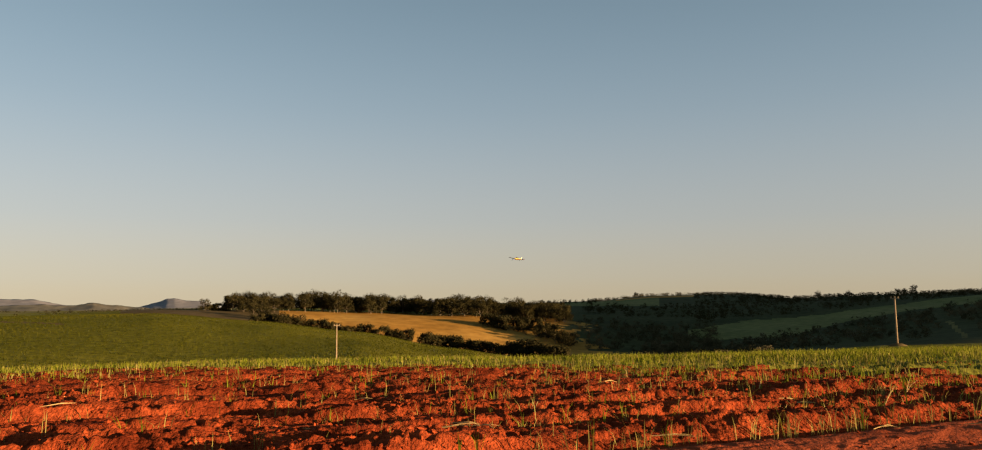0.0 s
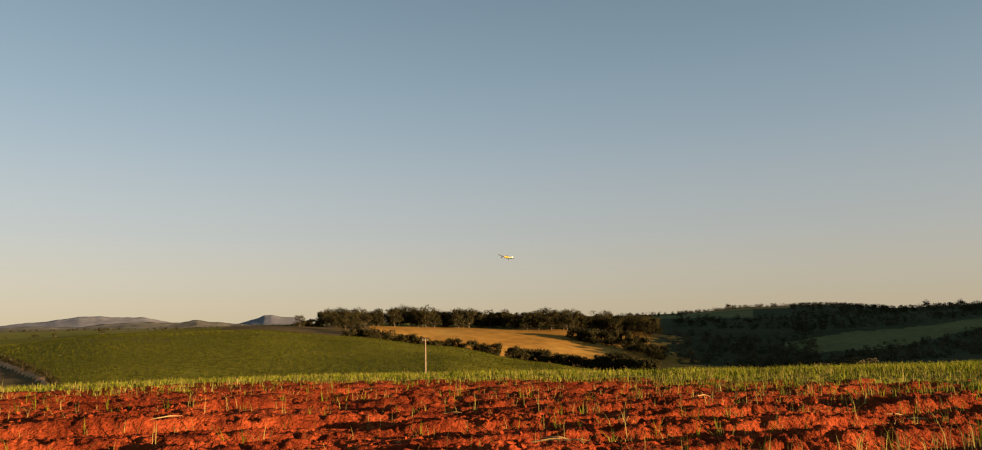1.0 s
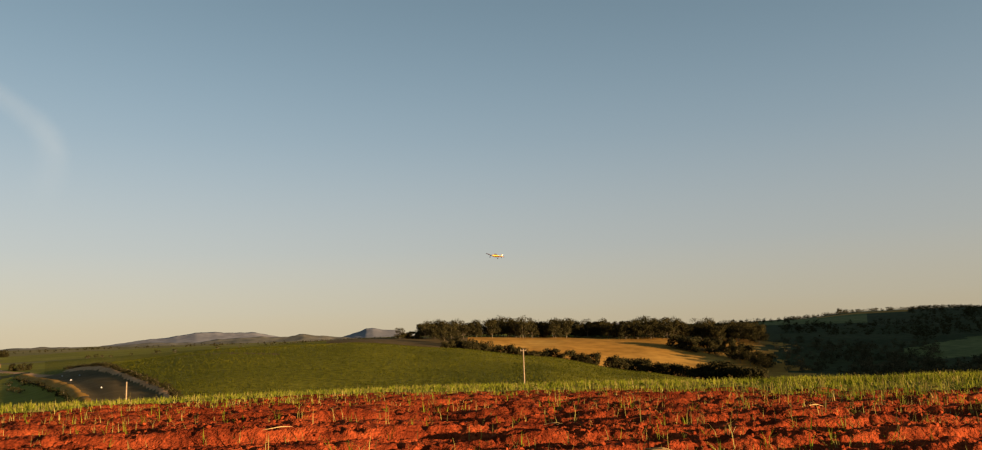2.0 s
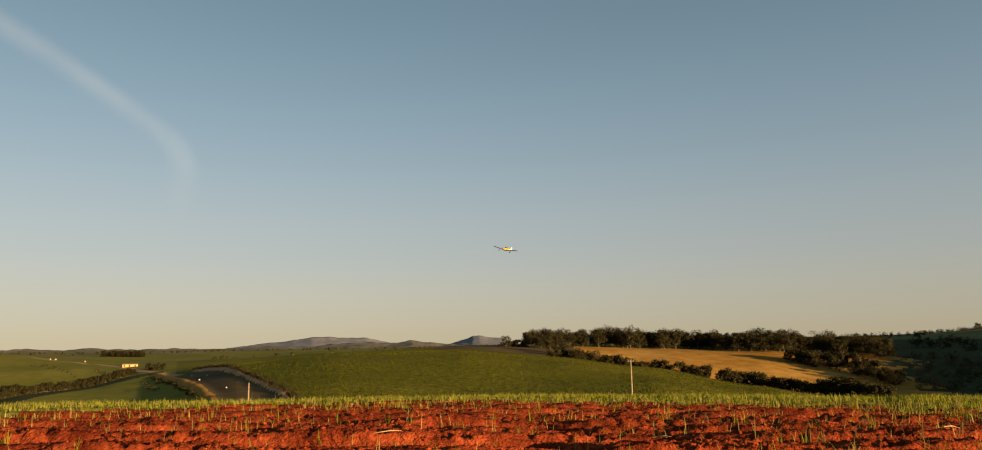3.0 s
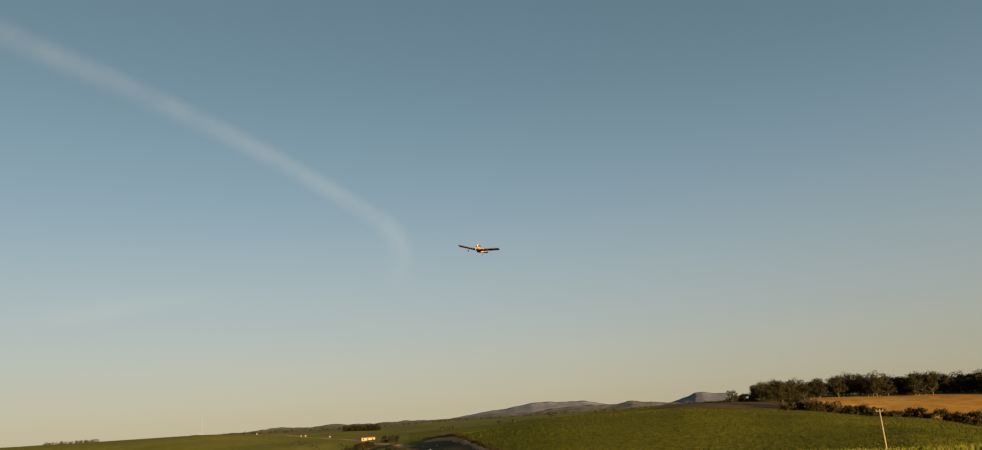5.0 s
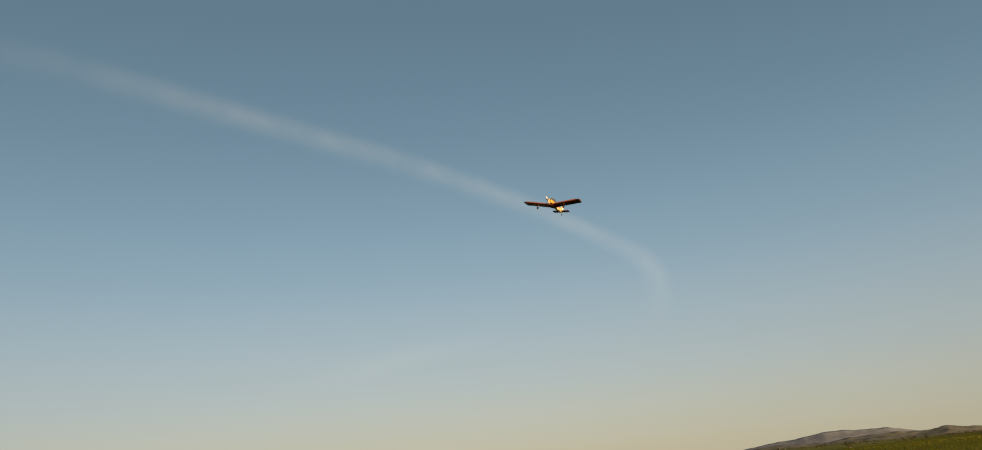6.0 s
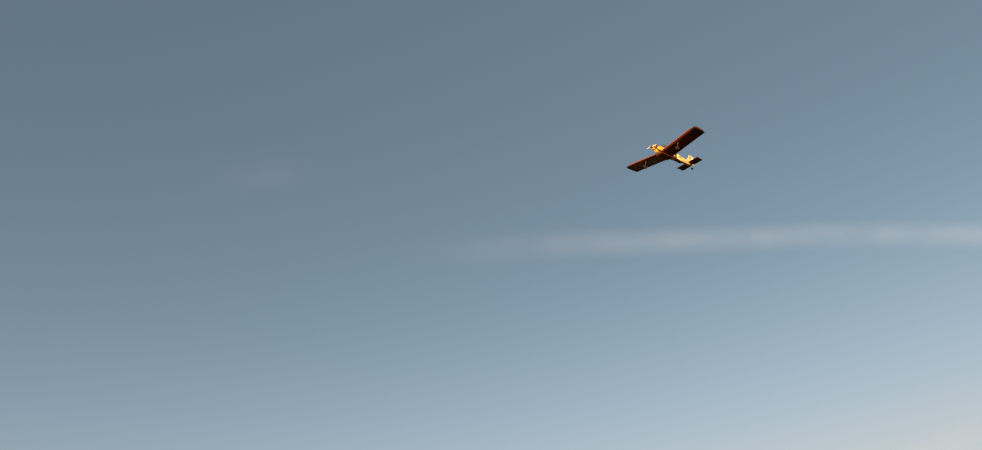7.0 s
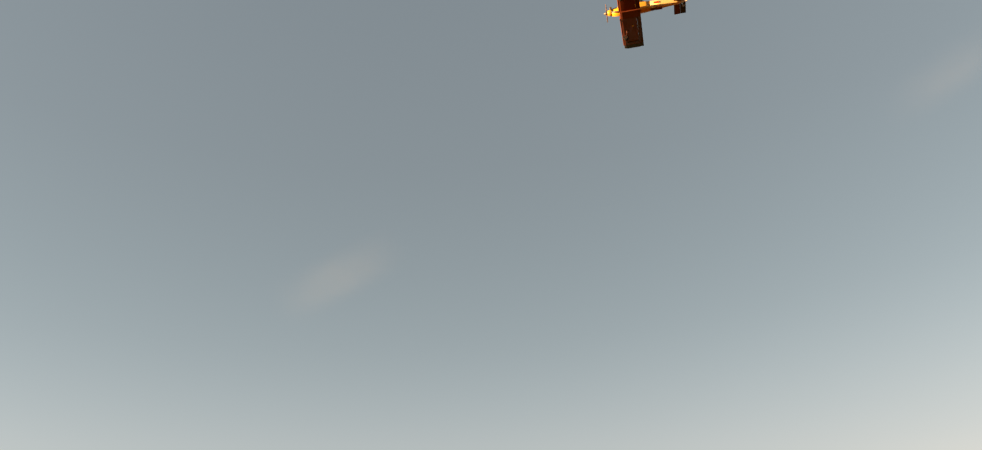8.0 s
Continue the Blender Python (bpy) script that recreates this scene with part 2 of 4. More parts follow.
def land(x, y):
    """Height of the land at (x, y), without its clods."""
    x, y = np.asarray(x, float), np.asarray(y, float)
    r = np.hypot(x, y)
    az = np.clip(np.degrees(np.arctan2(-x, y)), BEARINGS[0], BEARINGS[-1])
    i, h, s = hermite_weights(BEARINGS, az)
    w = s * s * (3 - 2 * s) * 0.5 + s * 0.5
    col = HEIGHTS[:, i] * (1 - w) + HEIGHTS[:, i + 1] * w
    k, hr, sr = hermite_weights(RANGES, r)
    flat = np.arange(col.shape[1]) if col.ndim > 1 else None
    slopes = np.zeros_like(col)
    d = np.diff(col, axis=0) / np.diff(RANGES)[:, None]
    same = d[:-1] * d[1:] > 0
    with np.errstate(divide="ignore", invalid="ignore"):
        slopes[1:-1] = np.where(same, 2 * d[:-1] * d[1:] / (d[:-1] + d[1:]), 0)
    z0, z1, m0, m1 = col[k, flat], col[k + 1, flat], slopes[k, flat], slopes[k + 1, flat]
    z = ((2 * sr**3 - 3 * sr**2 + 1) * z0 + (sr**3 - 2 * sr**2 + sr) * hr * m0
         + (-2 * sr**3 + 3 * sr**2) * z1 + (sr**3 - sr**2) * hr * m1)
    # the long hill towards the sun, which keeps the valley in shade
    full = np.degrees(np.arctan2(-x, y))
    z = z + 93 * np.exp(-((x - 950) / 270) ** 2 - ((y - 620) / 830) ** 2) * smooth01(-33, -41, full)
    z = z + vnoise(x / 60, y / 60, 3) * smooth01(200, 600, r) * 2.0
    # earth banks on both sides of the dark field
    side = (full - np.interp(r, BANK_R, BANK_AZ)) * r / 57.3
    z = z + 1.2 * np.exp(-(side / 2.4) ** 2) * smooth01(120, 180, r) * smooth01(430, 380, r) * (1 + 0.8 * vnoise(x / 7, y / 7, 4))
    side = (full - np.interp(r, EDGE_R, EDGE_AZ) - 0.4) * r / 57.3
    z = z + 0.8 * np.exp(-(side / 1.6) ** 2) * smooth01(110, 170, r) * smooth01(400, 350, r) * (1 + 0.8 * vnoise(x / 5, y / 5, 6))
    return z


def height(x, y):
    return float(land(np.array([x]), np.array([y]))[0])


ROW = (0.95, 0.31)          # direction of the planted rows


def clods(x, y):
    """Ploughed relief: planting furrows 1.45 m apart between crumbled, uneven ridges."""
    u = -ROW[1] * x + ROW[0] * y
    r = np.hypot(x, y)
    along = ROW[0] * x + ROW[1] * y
    wob = u + 0.34 * vnoise(along / 2.6, u / 2.2, 12) + 0.10 * vnoise(x / 0.8, y / 0.8, 11)
    phase = np.cos(2 * np.pi * wob / 1.45)
    # each ridge swells and breaks down along its length
    swell = np.clip(0.8 + 1.4 * vnoise(along / 2.1, u / 1.3, 19) + 0.7 * vnoise(along / 0.6, u / 0.8, 20), 0.05, 1.7)
    ridge = 0.13 * swell * smooth01(-0.6, 0.5, phase) - 0.09 * smooth01(-0.35, -0.95, phase)
    slabs = smooth01(-0.10, 0.0, 0.6 * vnoise(along / 0.5, u / 0.19, 13) + 0.9 * vnoise(along / 0.18, u / 0.085, 18))
    crumbs = 0.055 * np.abs(vnoise(x / 0.20, y / 0.16, 14)) + 0.085 * np.abs(vnoise(x / 0.095, y / 0.08, 15)) + 0.035 * vnoise(x / 0.05, y / 0.05, 21)
    crumbs = crumbs * np.clip(0.8 + 1.3 * vnoise(x / 1.1, y / 0.8, 16), 0.3, 1.8)
    z = ridge + 0.075 * slabs * (0.4 + 0.6 * smooth01(-0.5, 0.5, phase)) + crumbs - 0.08 + 0.07 * vnoise(x / 3.1, y / 3.1, 17)
    # the trodden headland runs past close to the camera
    tread = smooth01(8.5, 7.6, u)
    return z * (1 - 0.8 * tread) * smooth01(34, 26, r) * (1 - 0.5 * smooth01(14, 24, r)), tread


def sheet():
    az = np.concatenate([np.arange(-180, -44, 3.0), np.arange(-44, 35, 0.165), np.arange(35, 50, 0.1), np.arange(50, 74, 0.15), np.arange(74, 180, 3.0)])
    rr = np.concatenate([[0.4, 1.5, 3.0, 4.2, 5.0, 5.8, 6.6, 7.2], np.arange(7.6, 13, 0.038), np.arange(13, 24, 0.075), np.arange(24, 30, 0.16), 30 * (250 / 30) ** np.linspace(0, 1, 110), np.arange(252.5, 1000, 4.0), 1000 * 4.94 ** np.linspace(0, 1, 70)])
    A, R = np.meshgrid(np.radians(az), rr)
    x, y = -np.sin(A) * R, np.cos(A) * R
    z = land(x.ravel(), y.ravel()).reshape(x.shape)
    dz, tread = clods(x, y)
    z = z + np.where(R > 7.0, dz, 0)
    nr, na = x.shape
    verts = np.stack([x.ravel(), y.ravel(), z.ravel()], 1)
    verts = np.vstack([verts, [[0, 0, 0]]])
    i, j = np.meshgrid(np.arange(nr - 1), np.arange(na), indexing="ij")
    j2 = (j + 1) % na
    quads = np.stack([i * na + j, (i + 1) * na + j, (i + 1) * na + j2, i * na + j2], -1).reshape(-1, 4)
    j = np.arange(na)
    tris = np.stack([np.full(na, nr * na), j, (j + 1) % na], 1)
    me = bpy.data.meshes.new("ground")
    nq, nt = len(quads), len(tris)
    me.vertices.add(len(verts))
    me.vertices.foreach_set("co", verts.ravel())
    me.loops.add(nq * 4 + nt * 3)
    me.loops.foreach_set("vertex_index", np.concatenate([quads.ravel(), tris.ravel()]))
    me.polygons.add(nq + nt)
    me.polygons.foreach_set("loop_start", np.concatenate([np.arange(nq) * 4, nq * 4 + np.arange(nt) * 3]))
    c = verts[quads].mean(1)
    mats = np.concatenate([cover(c[:, 0], c[:, 1]), np.ones(nt, int)])
    me.polygons.foreach_set("material_index", mats)
    for m in COVERS:
        me.materials.append(m)
    me.update(calc_edges=True)
    me.validate()
    me.polygons.foreach_set("use_smooth", np.ones(len(me.polygons), bool))
    return tagged(new("ground", me), "rolling farmland of red ploughed soil, cane and pasture", "ground", kind="structure")


def slope_foot(right):
    """Range at which the pasture across the right-hand valley begins, by bearing to the right."""
    return np.interp(right, [14, 16.8, 20.6, 25.8, 28.8, 32.6], [560, 535, 530, 645, 695, 720])


def slope_head(right):
    """Range at which it ends in the wood."""
    return np.interp(right, [14, 17, 18.7, 21.6, 25.8, 29.8, 32.6], [600, 650, 675, 705, 750, 820, 955])


COVERS = [SOIL, TRACK, YOUNG, CANE, GOLD, BROWN, GREEN, FAR, DARKG, DIRT, MEADOW]


def cover(x, y):
    """Which surface lies at (x, y): an index into COVERS."""
    r = np.hypot(x, y)
    az = np.degrees(np.arctan2(-x, y))
    w = vnoise(x / 9, y / 9, 31)
    big = vnoise(x / 120, y / 120, 32)
    k = np.full(x.shape, 7)
    k[r < 2600] = 6
    k[(r < 2600) & (vnoise(x / 420, y / 240, 33) > 0.12)] = 7
    # cane hill and the land this side of it
    k[(r < 360) & (az > -60)] = 3
    k[(np.abs(r - 290 - 4 * (az - 33)) < 2.6) & (az > 29.3) & (az < 36)] = 5
    k[(r < 430) & (az > np.interp(r, [60, 250, 330, 420], [40.8, 42.6, 43.8, 45.2]))] = 6
    # brown strip behind the cane, towards the wood
    k[(r > 352) & (r < 640) & (az > 15.5) & (az < 26)] = 5
    k[(r > 352) & (r < 700) & (az > 26) & (az < 44)] = 3
    # golden pasture between hedge and wood
    k[(r > 395) & (r < 640) & (az > -6 + 4 * w) & (az < 15.5)] = 4
    # right-hand valley: scrub in its shade-dark colour, with pale pastures across the slope
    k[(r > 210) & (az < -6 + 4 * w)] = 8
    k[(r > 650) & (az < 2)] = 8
    k[(az < -14.5) & (r > slope_foot(-az) + 16 * w) & (r < slope_head(-az) + 22 * w)] = 10
    k[(r > 860) & (r < 1250) & (az < -5) & (az > -12.5)] = 10
    # sunlit strip near the ridge top, its light painted as golden cover
    k[(r > 1180) & (r < 1330) & (az < -9.5 + w) & (az > -15)] = 4
    k[(r > 395) & (r < 565) & (np.abs(az + 31.0 + 0.0053 * (565 - r) + 0.3 * w) < 0.13)] = 7
    k[(r > 440 + 50 * w) & (r < 500 + 40 * big) & (az < -3) & (az > -8 + 5 * w)] = 4
    # left hill
    k[(r > 400) & (r < 1100) & (az > 47)] = 6
    # dark field between two pale banks, and the road up to the barn
    bank = np.interp(r, BANK_R, BANK_AZ)
    edge = np.interp(r, EDGE_R, EDGE_AZ)
    k[(r > 60) & (r < 362) & (az > edge) & (az < bank)] = 5
    k[(r > 60) & (r < 400) & (np.abs(az - bank - 0.3 * w) < 0.42) & (vnoise(x / 4, y / 4, 34) > -0.3)] = 4
    k[(r > 60) & (r < 372) & (np.abs(az - edge - 0.5 - 0.15 * w) < 0.25)] = 9
    road = np.interp(r, [360, 420, 470, 520, 600, 700, 850, 950], [43.9, 45.2, 46.1, 47.0, 48.3, 49.8, 52.4, 53.4])
    k[(r > 360) & (r < 900) & (np.abs(az - road) * r / 57.3 < np.interp(r, [360, 500, 900], [2.6, 2.4, 1.9]))] = 9
    # ditch under the trees of the stream bank, its shade painted as a dark strip
    ditch = np.interp(az, [44.8, 48, 52, 54.5, 60], [430, 402, 343, 303, 230])
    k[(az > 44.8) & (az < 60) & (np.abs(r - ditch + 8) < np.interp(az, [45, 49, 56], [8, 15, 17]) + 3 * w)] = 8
    # young cane beyond the ploughed strip
    verge = np.interp(az, [-33, -26, -15, 0, 11, 18, 32, 45, 55], [19.8, 20, 21, 22.3, 22.8, 23.3, 24, 23, 22.3]) + 1.6 * w
    k[(r < 75) & (r > verge)] = 2
    k[r <= verge] = 0
    u = -ROW[1] * x + ROW[0] * y
    k[(u < 7.9 + 0.5 * w) & (r < 22)] = 1
    return k


# ---- trees ----
def crown_mesh(name, rng, wide, high, lobes, leaves, leaf, flat=0.7):
    """A crown of leaf clumps: lobes spread over an uneven dome, each a ragged ball of small leaves."""
    v, fc = [], []
    for k in range(lobes):
        a = rng.uniform(0, 2 * math.pi)
        rad = wide * 0.5 * math.sqrt(rng.uniform(0.02, 1)) * 0.8
        up = rng.uniform(0.06, 1.0) * high * (1 - 0.45 * (rad / (wide * 0.5)) ** 2)
        c = Vector((rad * math.cos(a), rad * math.sin(a), up))
        s = rng.uniform(0.17, 0.28) * wide
        for _ in range(leaves):
            d = Vector((rng.gauss(0, 1), rng.gauss(0, 1), rng.gauss(0, 1) * flat)).normalized() * s * rng.uniform(0.55, 1.05)
            d.z *= flat
            p = c + d
            turn = Euler((rng.gauss(0, 0.28), rng.gauss(0, 0.28), rng.uniform(0, 6.3))).to_matrix()
            q = (d + Vector((0, 0, 0.2 * s))).to_track_quat("Z", "Y").to_matrix() @ turn
            h = leaf * rng.uniform(0.6, 1.3)
            o = len(v)
            v += [p + q @ Vector(t) for t in ((-h, -h * 0.5, 0), (h * 0.2, -h * 0.6, h * 0.15), (h, h * 0.4, 0), (-h * 0.3, h * 0.6, -h * 0.15))]
            fc.append((o, o + 1, o + 2, o + 3))
    return v, fc


def tree(seed, tall=14.0, wide=9.0, trunk=0.35, label="", lobes=15, leaves=70, kind="tree"):
    """A broad tree or bush: tapered trunk with limbs under an uneven crown."""
    rng = random.Random(seed)
    root = new(kind)
    fork = tall * trunk
    lean = rng.uniform(-0.5, 0.5)
    pieces = [tube([((0, 0, -0.6), 0.34), ((lean * 0.3, 0, fork * 0.5), 0.24), ((lean, 0.2, fork), 0.19), ((lean * 1.4, 0.1, tall * 0.8), 0.05)], 7)]
    for k in range(5):
        a = k * 1.26 + rng.uniform(-0.4, 0.4)
        pieces.append(tube([((lean, 0.1, fork * rng.uniform(0.8, 1.1)), 0.12), ((lean + wide * 0.16 * math.cos(a), wide * 0.16 * math.sin(a), fork * 1.35), 0.09),
                            ((lean + wide * 0.32 * math.cos(a), wide * 0.32 * math.sin(a), fork * 1.35 + tall * 0.2), 0.03)], 5))
    part("trunk", merged(*pieces), BARK, root)
    cr = part("crown", crown_mesh("crown", rng, wide, tall - fork * 0.95, lobes, leaves, 0.37), LEAF, root)
    cr.location = (lean, 0, fork * 0.85)
    return tagged(root, label or "broad dark green tree with a pale trunk", kind)


def at_bearing(az, r):
    a = radians(az)
    return -math.sin(a) * r, math.cos(a) * r


def plant(kinds, spots, group, rng, lo=0.8, hi=1.2, sink=0.3):
    """Copies of the kinds at the spots (bearing, range)."""
    for n, (az, r) in enumerate(spots):
        x, y = at_bearing(az, r)
        s = rng.uniform(lo, hi)
        src = kinds[rng.randrange(len(kinds))]
        ob = copy_thing(src, pose(x, y, height(x, y) - sink, 0, 0, rng.uniform(0, 360)))
        ob.scale = (s * rng.uniform(0.9, 1.1), s * rng.uniform(0.9, 1.1), s)
        ob["group"] = group


def far_wood(name, spots, label, rng, lo, hi, quads=230, mat=LEAF):
    """Distant woodland in one sheet of crowns, too far off to tell tree from tree."""
    kinds = []
    for k in range(5):
        v, fc = crown_mesh("crown", random.Random(60 + k), 9.5, 8.0, 11, quads // 11, 0.6)
        kinds.append((np.array([tuple(p) for p in v]), np.array(fc)))
    vs, fs, o = [], [], 0
    for az, r in spots:
        x, y = at_bearing(az, r)
        v, fc = kinds[rng.randrange(5)]
        s, a = rng.uniform(lo, hi), rng.uniform(0, 6.3)
        c, d = math.cos(a), math.sin(a)
        w = np.stack([(v[:, 0] * c - v[:, 1] * d) * s + x, (v[:, 0] * d + v[:, 1] * c) * s + y, (v[:, 2] - 0.6) * s + height(x, y)], 1)
        vs.append(w)
        fs.append(fc + o)
        o += len(w)
    tagged(part(name, (np.concatenate(vs).tolist(), np.concatenate(fs).tolist()), mat), label, "woodland", kind="stuff")


def plant_all():
    rng = random.Random(5)
    kinds = [tree(10 + k, 12.6 + k * 0.6, 10.8 + 1.2 * (k % 3), 0.12 + 0.09 * (k % 3), "", 22, 72) for k in range(6)]
    bushes = [tree(30 + k, 7.2, 8.0, 0.08, "dense dark green bush of the field hedge", 16, 62, "bush") for k in range(4)]
    shrubs = [tree(40 + k, 7.2, 8.5, 0.08, "low dark green shrub at the edge of a field", 9, 32, "shrub") for k in range(3)]
    for k, ob in enumerate(kinds + bushes + shrubs):
        x, y = at_bearing(13.5 - 1.1 * k, 650)
        ob.matrix_world = pose(x, y, height(x, y) - 0.3)
    # the wood on the rise
    spots = []
    for k in range(165):
        az = 19.0 - k * 0.151 + rng.uniform(-0.3, 0.3)
        front = 590 if az < 16 else 560
        spots.append((az, front + 60 * rng.random()))
    plant(kinds, [p for p in spots if p[0] < 14], "trees of the wood on the rise", rng, 0.84, 1.14)
    plant(kinds, [p for p in spots if p[0] >= 14], "trees of the wood on the rise", rng, 0.78, 1.0)
    plant(kinds, [(18.7, 555), (18.0, 548), (17.4, 548), (16.8, 550), (15.9, 560)], "trees of the wood on the rise", rng, 0.68, 0.85)
    plant(kinds, [(17.3, 515), (16.8, 505), (16.3, 490)], "trees of the wood on the rise", rng, 0.55, 0.7)
    plant(bushes, [(17.2, 440), (16.7, 438), (16.2, 436), (15.7, 432)], "bushes of the field hedge", rng, 0.7, 0.9)
    plant(kinds, [(20.6, 560)], "trees of the wood on the rise", rng, 0.72, 0.75)
    plant(bushes, [(20.3 - 0.25 * k + rng.uniform(-0.08, 0.08), 562 + rng.uniform(-6, 6)) for k in range(6)], "bushes of the field hedge", rng, 0.55, 0.9)
    # hedge below the golden pasture
    spots = []
    for k in range(62):
        az = 17.2 - k * 0.36
        if 5.1 < az < 5.8:
            continue
        spots.append((az + rng.uniform(-0.15, 0.15), 425 + rng.uniform(-6, 6) - max(0, 3 - az) * 4))
    plant(bushes, spots, "bushes of the field hedge", rng, 0.75, 1.2)
    plant(bushes, [(0.2 - 0.42 * k + rng.uniform(-0.2, 0.2), 538 + rng.uniform(-8, 8) - max(0, k - 8) * 6) for k in range(15)], "bushes of the field hedge", rng, 1.1, 1.5)
    plant(bushes, [(-1.6 - 0.5 * k + rng.uniform(-0.15, 0.15), 408 - 5 * k + rng.uniform(-6, 6)) for k in range(8)], "bushes of the field hedge", rng, 1.15, 1.6)
    plant(kinds, [(-2.6, 520), (-3.4, 515), (-4.1, 505), (-4.8, 495), (-5.6, 480)], "bushes of the field hedge", rng, 0.6, 0.75)
    # the left valley
    for n, off in ((62, 10), (44, 22)):
        spots = [46.8 + 12.5 * k / n + rng.uniform(-0.12, 0.12) for k in range(n)]
        plant(bushes, [(q, float(np.interp(q, [44.8, 48, 52, 54.5, 60], [430, 402, 343, 303, 230])) + off + rng.uniform(-4, 4)) for q in spots], "trees of the stream bank", rng, 0.36, 0.66)
    plant(shrubs, [(20.2 + 10.6 * k / 60 + rng.uniform(-0.08, 0.08), 604 + rng.uniform(-5, 5)) for k in range(60)], "low hedge behind the cane hill", rng, 0.13, 0.26, 0.1)
    plant(bushes, [(45.3, 470), (45.7, 476), (44.9, 474)], "trees by the barn", rng, 0.5, 0.68)
    plant(shrubs, [(float(np.interp(r, EDGE_R, EDGE_AZ)) + 0.1 + rng.uniform(-0.1, 0.1), r) for r in range(150, 396, 2)], "low shrubs beside the dark field", rng, 0.16, 0.3, 0.1)
    plant(shrubs, [(float(np.interp(r, BANK_R, BANK_AZ)) + 0.6 + rng.uniform(-0.1, 0.1), r) for r in range(150, 390, 5)], "low shrubs beside the dark field", rng, 0.12, 0.28, 0.1)
    plant(shrubs, [(45.6, 300), (45.9, 310), (45.3, 288), (45.2, 330), (45.9, 345)], "lone bushes of the green field", rng, 0.2, 0.36, 0.1)
    plant(shrubs, [(49.6 + 3.0 * k / 12 + rng.uniform(-0.1, 0.1), 470 + 190 * k / 12) for k in range(13)], "shrubs across the green hill", rng, 0.18, 0.36, 0.1)
    plant(shrubs, [(47.4 + 1.5 * k / 9 + rng.uniform(-0.06, 0.06), 455 + 75 * k / 9) for k in range(10)], "shrubs across the green hill", rng, 0.16, 0.34, 0.1)
    plant(shrubs, [(41.5, 700), (40.8, 720), (37.2, 800), (39.0, 640), (36.2, 560), (33.5, 600), (32.0, 620), (41.6, 560), (41.1, 565), (40.7, 556), (40.2, 570), (37.5, 590)], "lone bushes of the far fields", rng, 0.3, 0.6, 0.1)
    # far woods
    spots = [(-6.5 - 10 * rng.random() ** 0.9, 480 + 150 * rng.random()) for k in range(150)]
    for k in range(480):
        q = 11 + 24 * rng.random()
        r = 340 + (float(slope_foot(q)) - 355) * rng.random() ** 0.8
        if q > 20 and r < 440:
            continue
        if r < 590 and abs(q - 31.0 - 0.0053 * (565 - r)) < 0.75:
            continue
        spots.append((-q, r))
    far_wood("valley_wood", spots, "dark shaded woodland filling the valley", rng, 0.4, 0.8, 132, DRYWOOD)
    spots = [(-7.5 - 13 * rng.random(), 1390 + 110 * rng.random()) for k in range(300)]
    for k in range(1050):
        q = 15 + 20 * rng.random()
        r = float(slope_head(q)) + 25
        spots.append((-q, r + (1490 - r) * rng.random()))
    spots += [(-7 - 9 * rng.random(), 690 + 140 * rng.random()) for k in range(110)] + [(-2 - 6 * rng.random(), 900 + 300 * rng.random()) for k in range(60)]
    far_wood("ridge_wood", spots, "dark woodland along the far ridge", rng, 0.4, 0.85, 77)
    far_wood("woodlot", [(46.2 + 2.4 * q, 1440 + 70 * rng.random() + 50 * q) for q in [rng.random() ** 1.7 for k in range(150)]], "dark woodlot on the far fields", rng, 0.9, 1.5, 130)
    far_wood("hill_copse", [(64.4 + 3.2 * rng.random(), 915 + 60 * rng.random()) for k in range(60)], "dark copse on the brow of the green hill", rng, 0.28, 0.52, 88)
    far_wood("far_copse", [(24 + 36 * rng.random(), 1900 + 650 * rng.random()) for k in range(170)],
             "dark copses on the far fields", rng, 0.5, 0.95, 130)
    plant(kinds, [(-29.1, 1300), (-28.6, 1310), (-28.2, 1330), (-25.2, 1400), (-23.3, 1400), (-10.8, 1380)], "lone trees on the far ridge", rng, 0.6, 0.95)


# ---- grass and young cane ----
def blade(v, fc, x, y, z, tall, wide, lean, a, base=None):
    """One bent leaf; with base it grows out of two vertices that the whole shoot shares."""
    dx, dy = math.cos(a) * lean * tall, math.sin(a) * lean * tall
    px, py = -math.sin(a) * wide, math.cos(a) * wide
    if base is None:
        base = (len(v), len(v) + 1)
        v += [(x - px, y - py, z - 0.05), (x + px, y + py, z - 0.05)]
    o = len(v)
    v += [(x + dx * 0.35 + px, y + dy * 0.35 + py, z + tall * 0.55), (x + dx * 0.35 - px, y + dy * 0.35 - py, z + tall * 0.55),
          (x + dx * 1.1, y + dy * 1.1, z + tall * (1.0 - 0.25 * lean))]
    fc += [(base[0], base[1], o, o + 1), (o + 1, o, o + 2)]
    return base


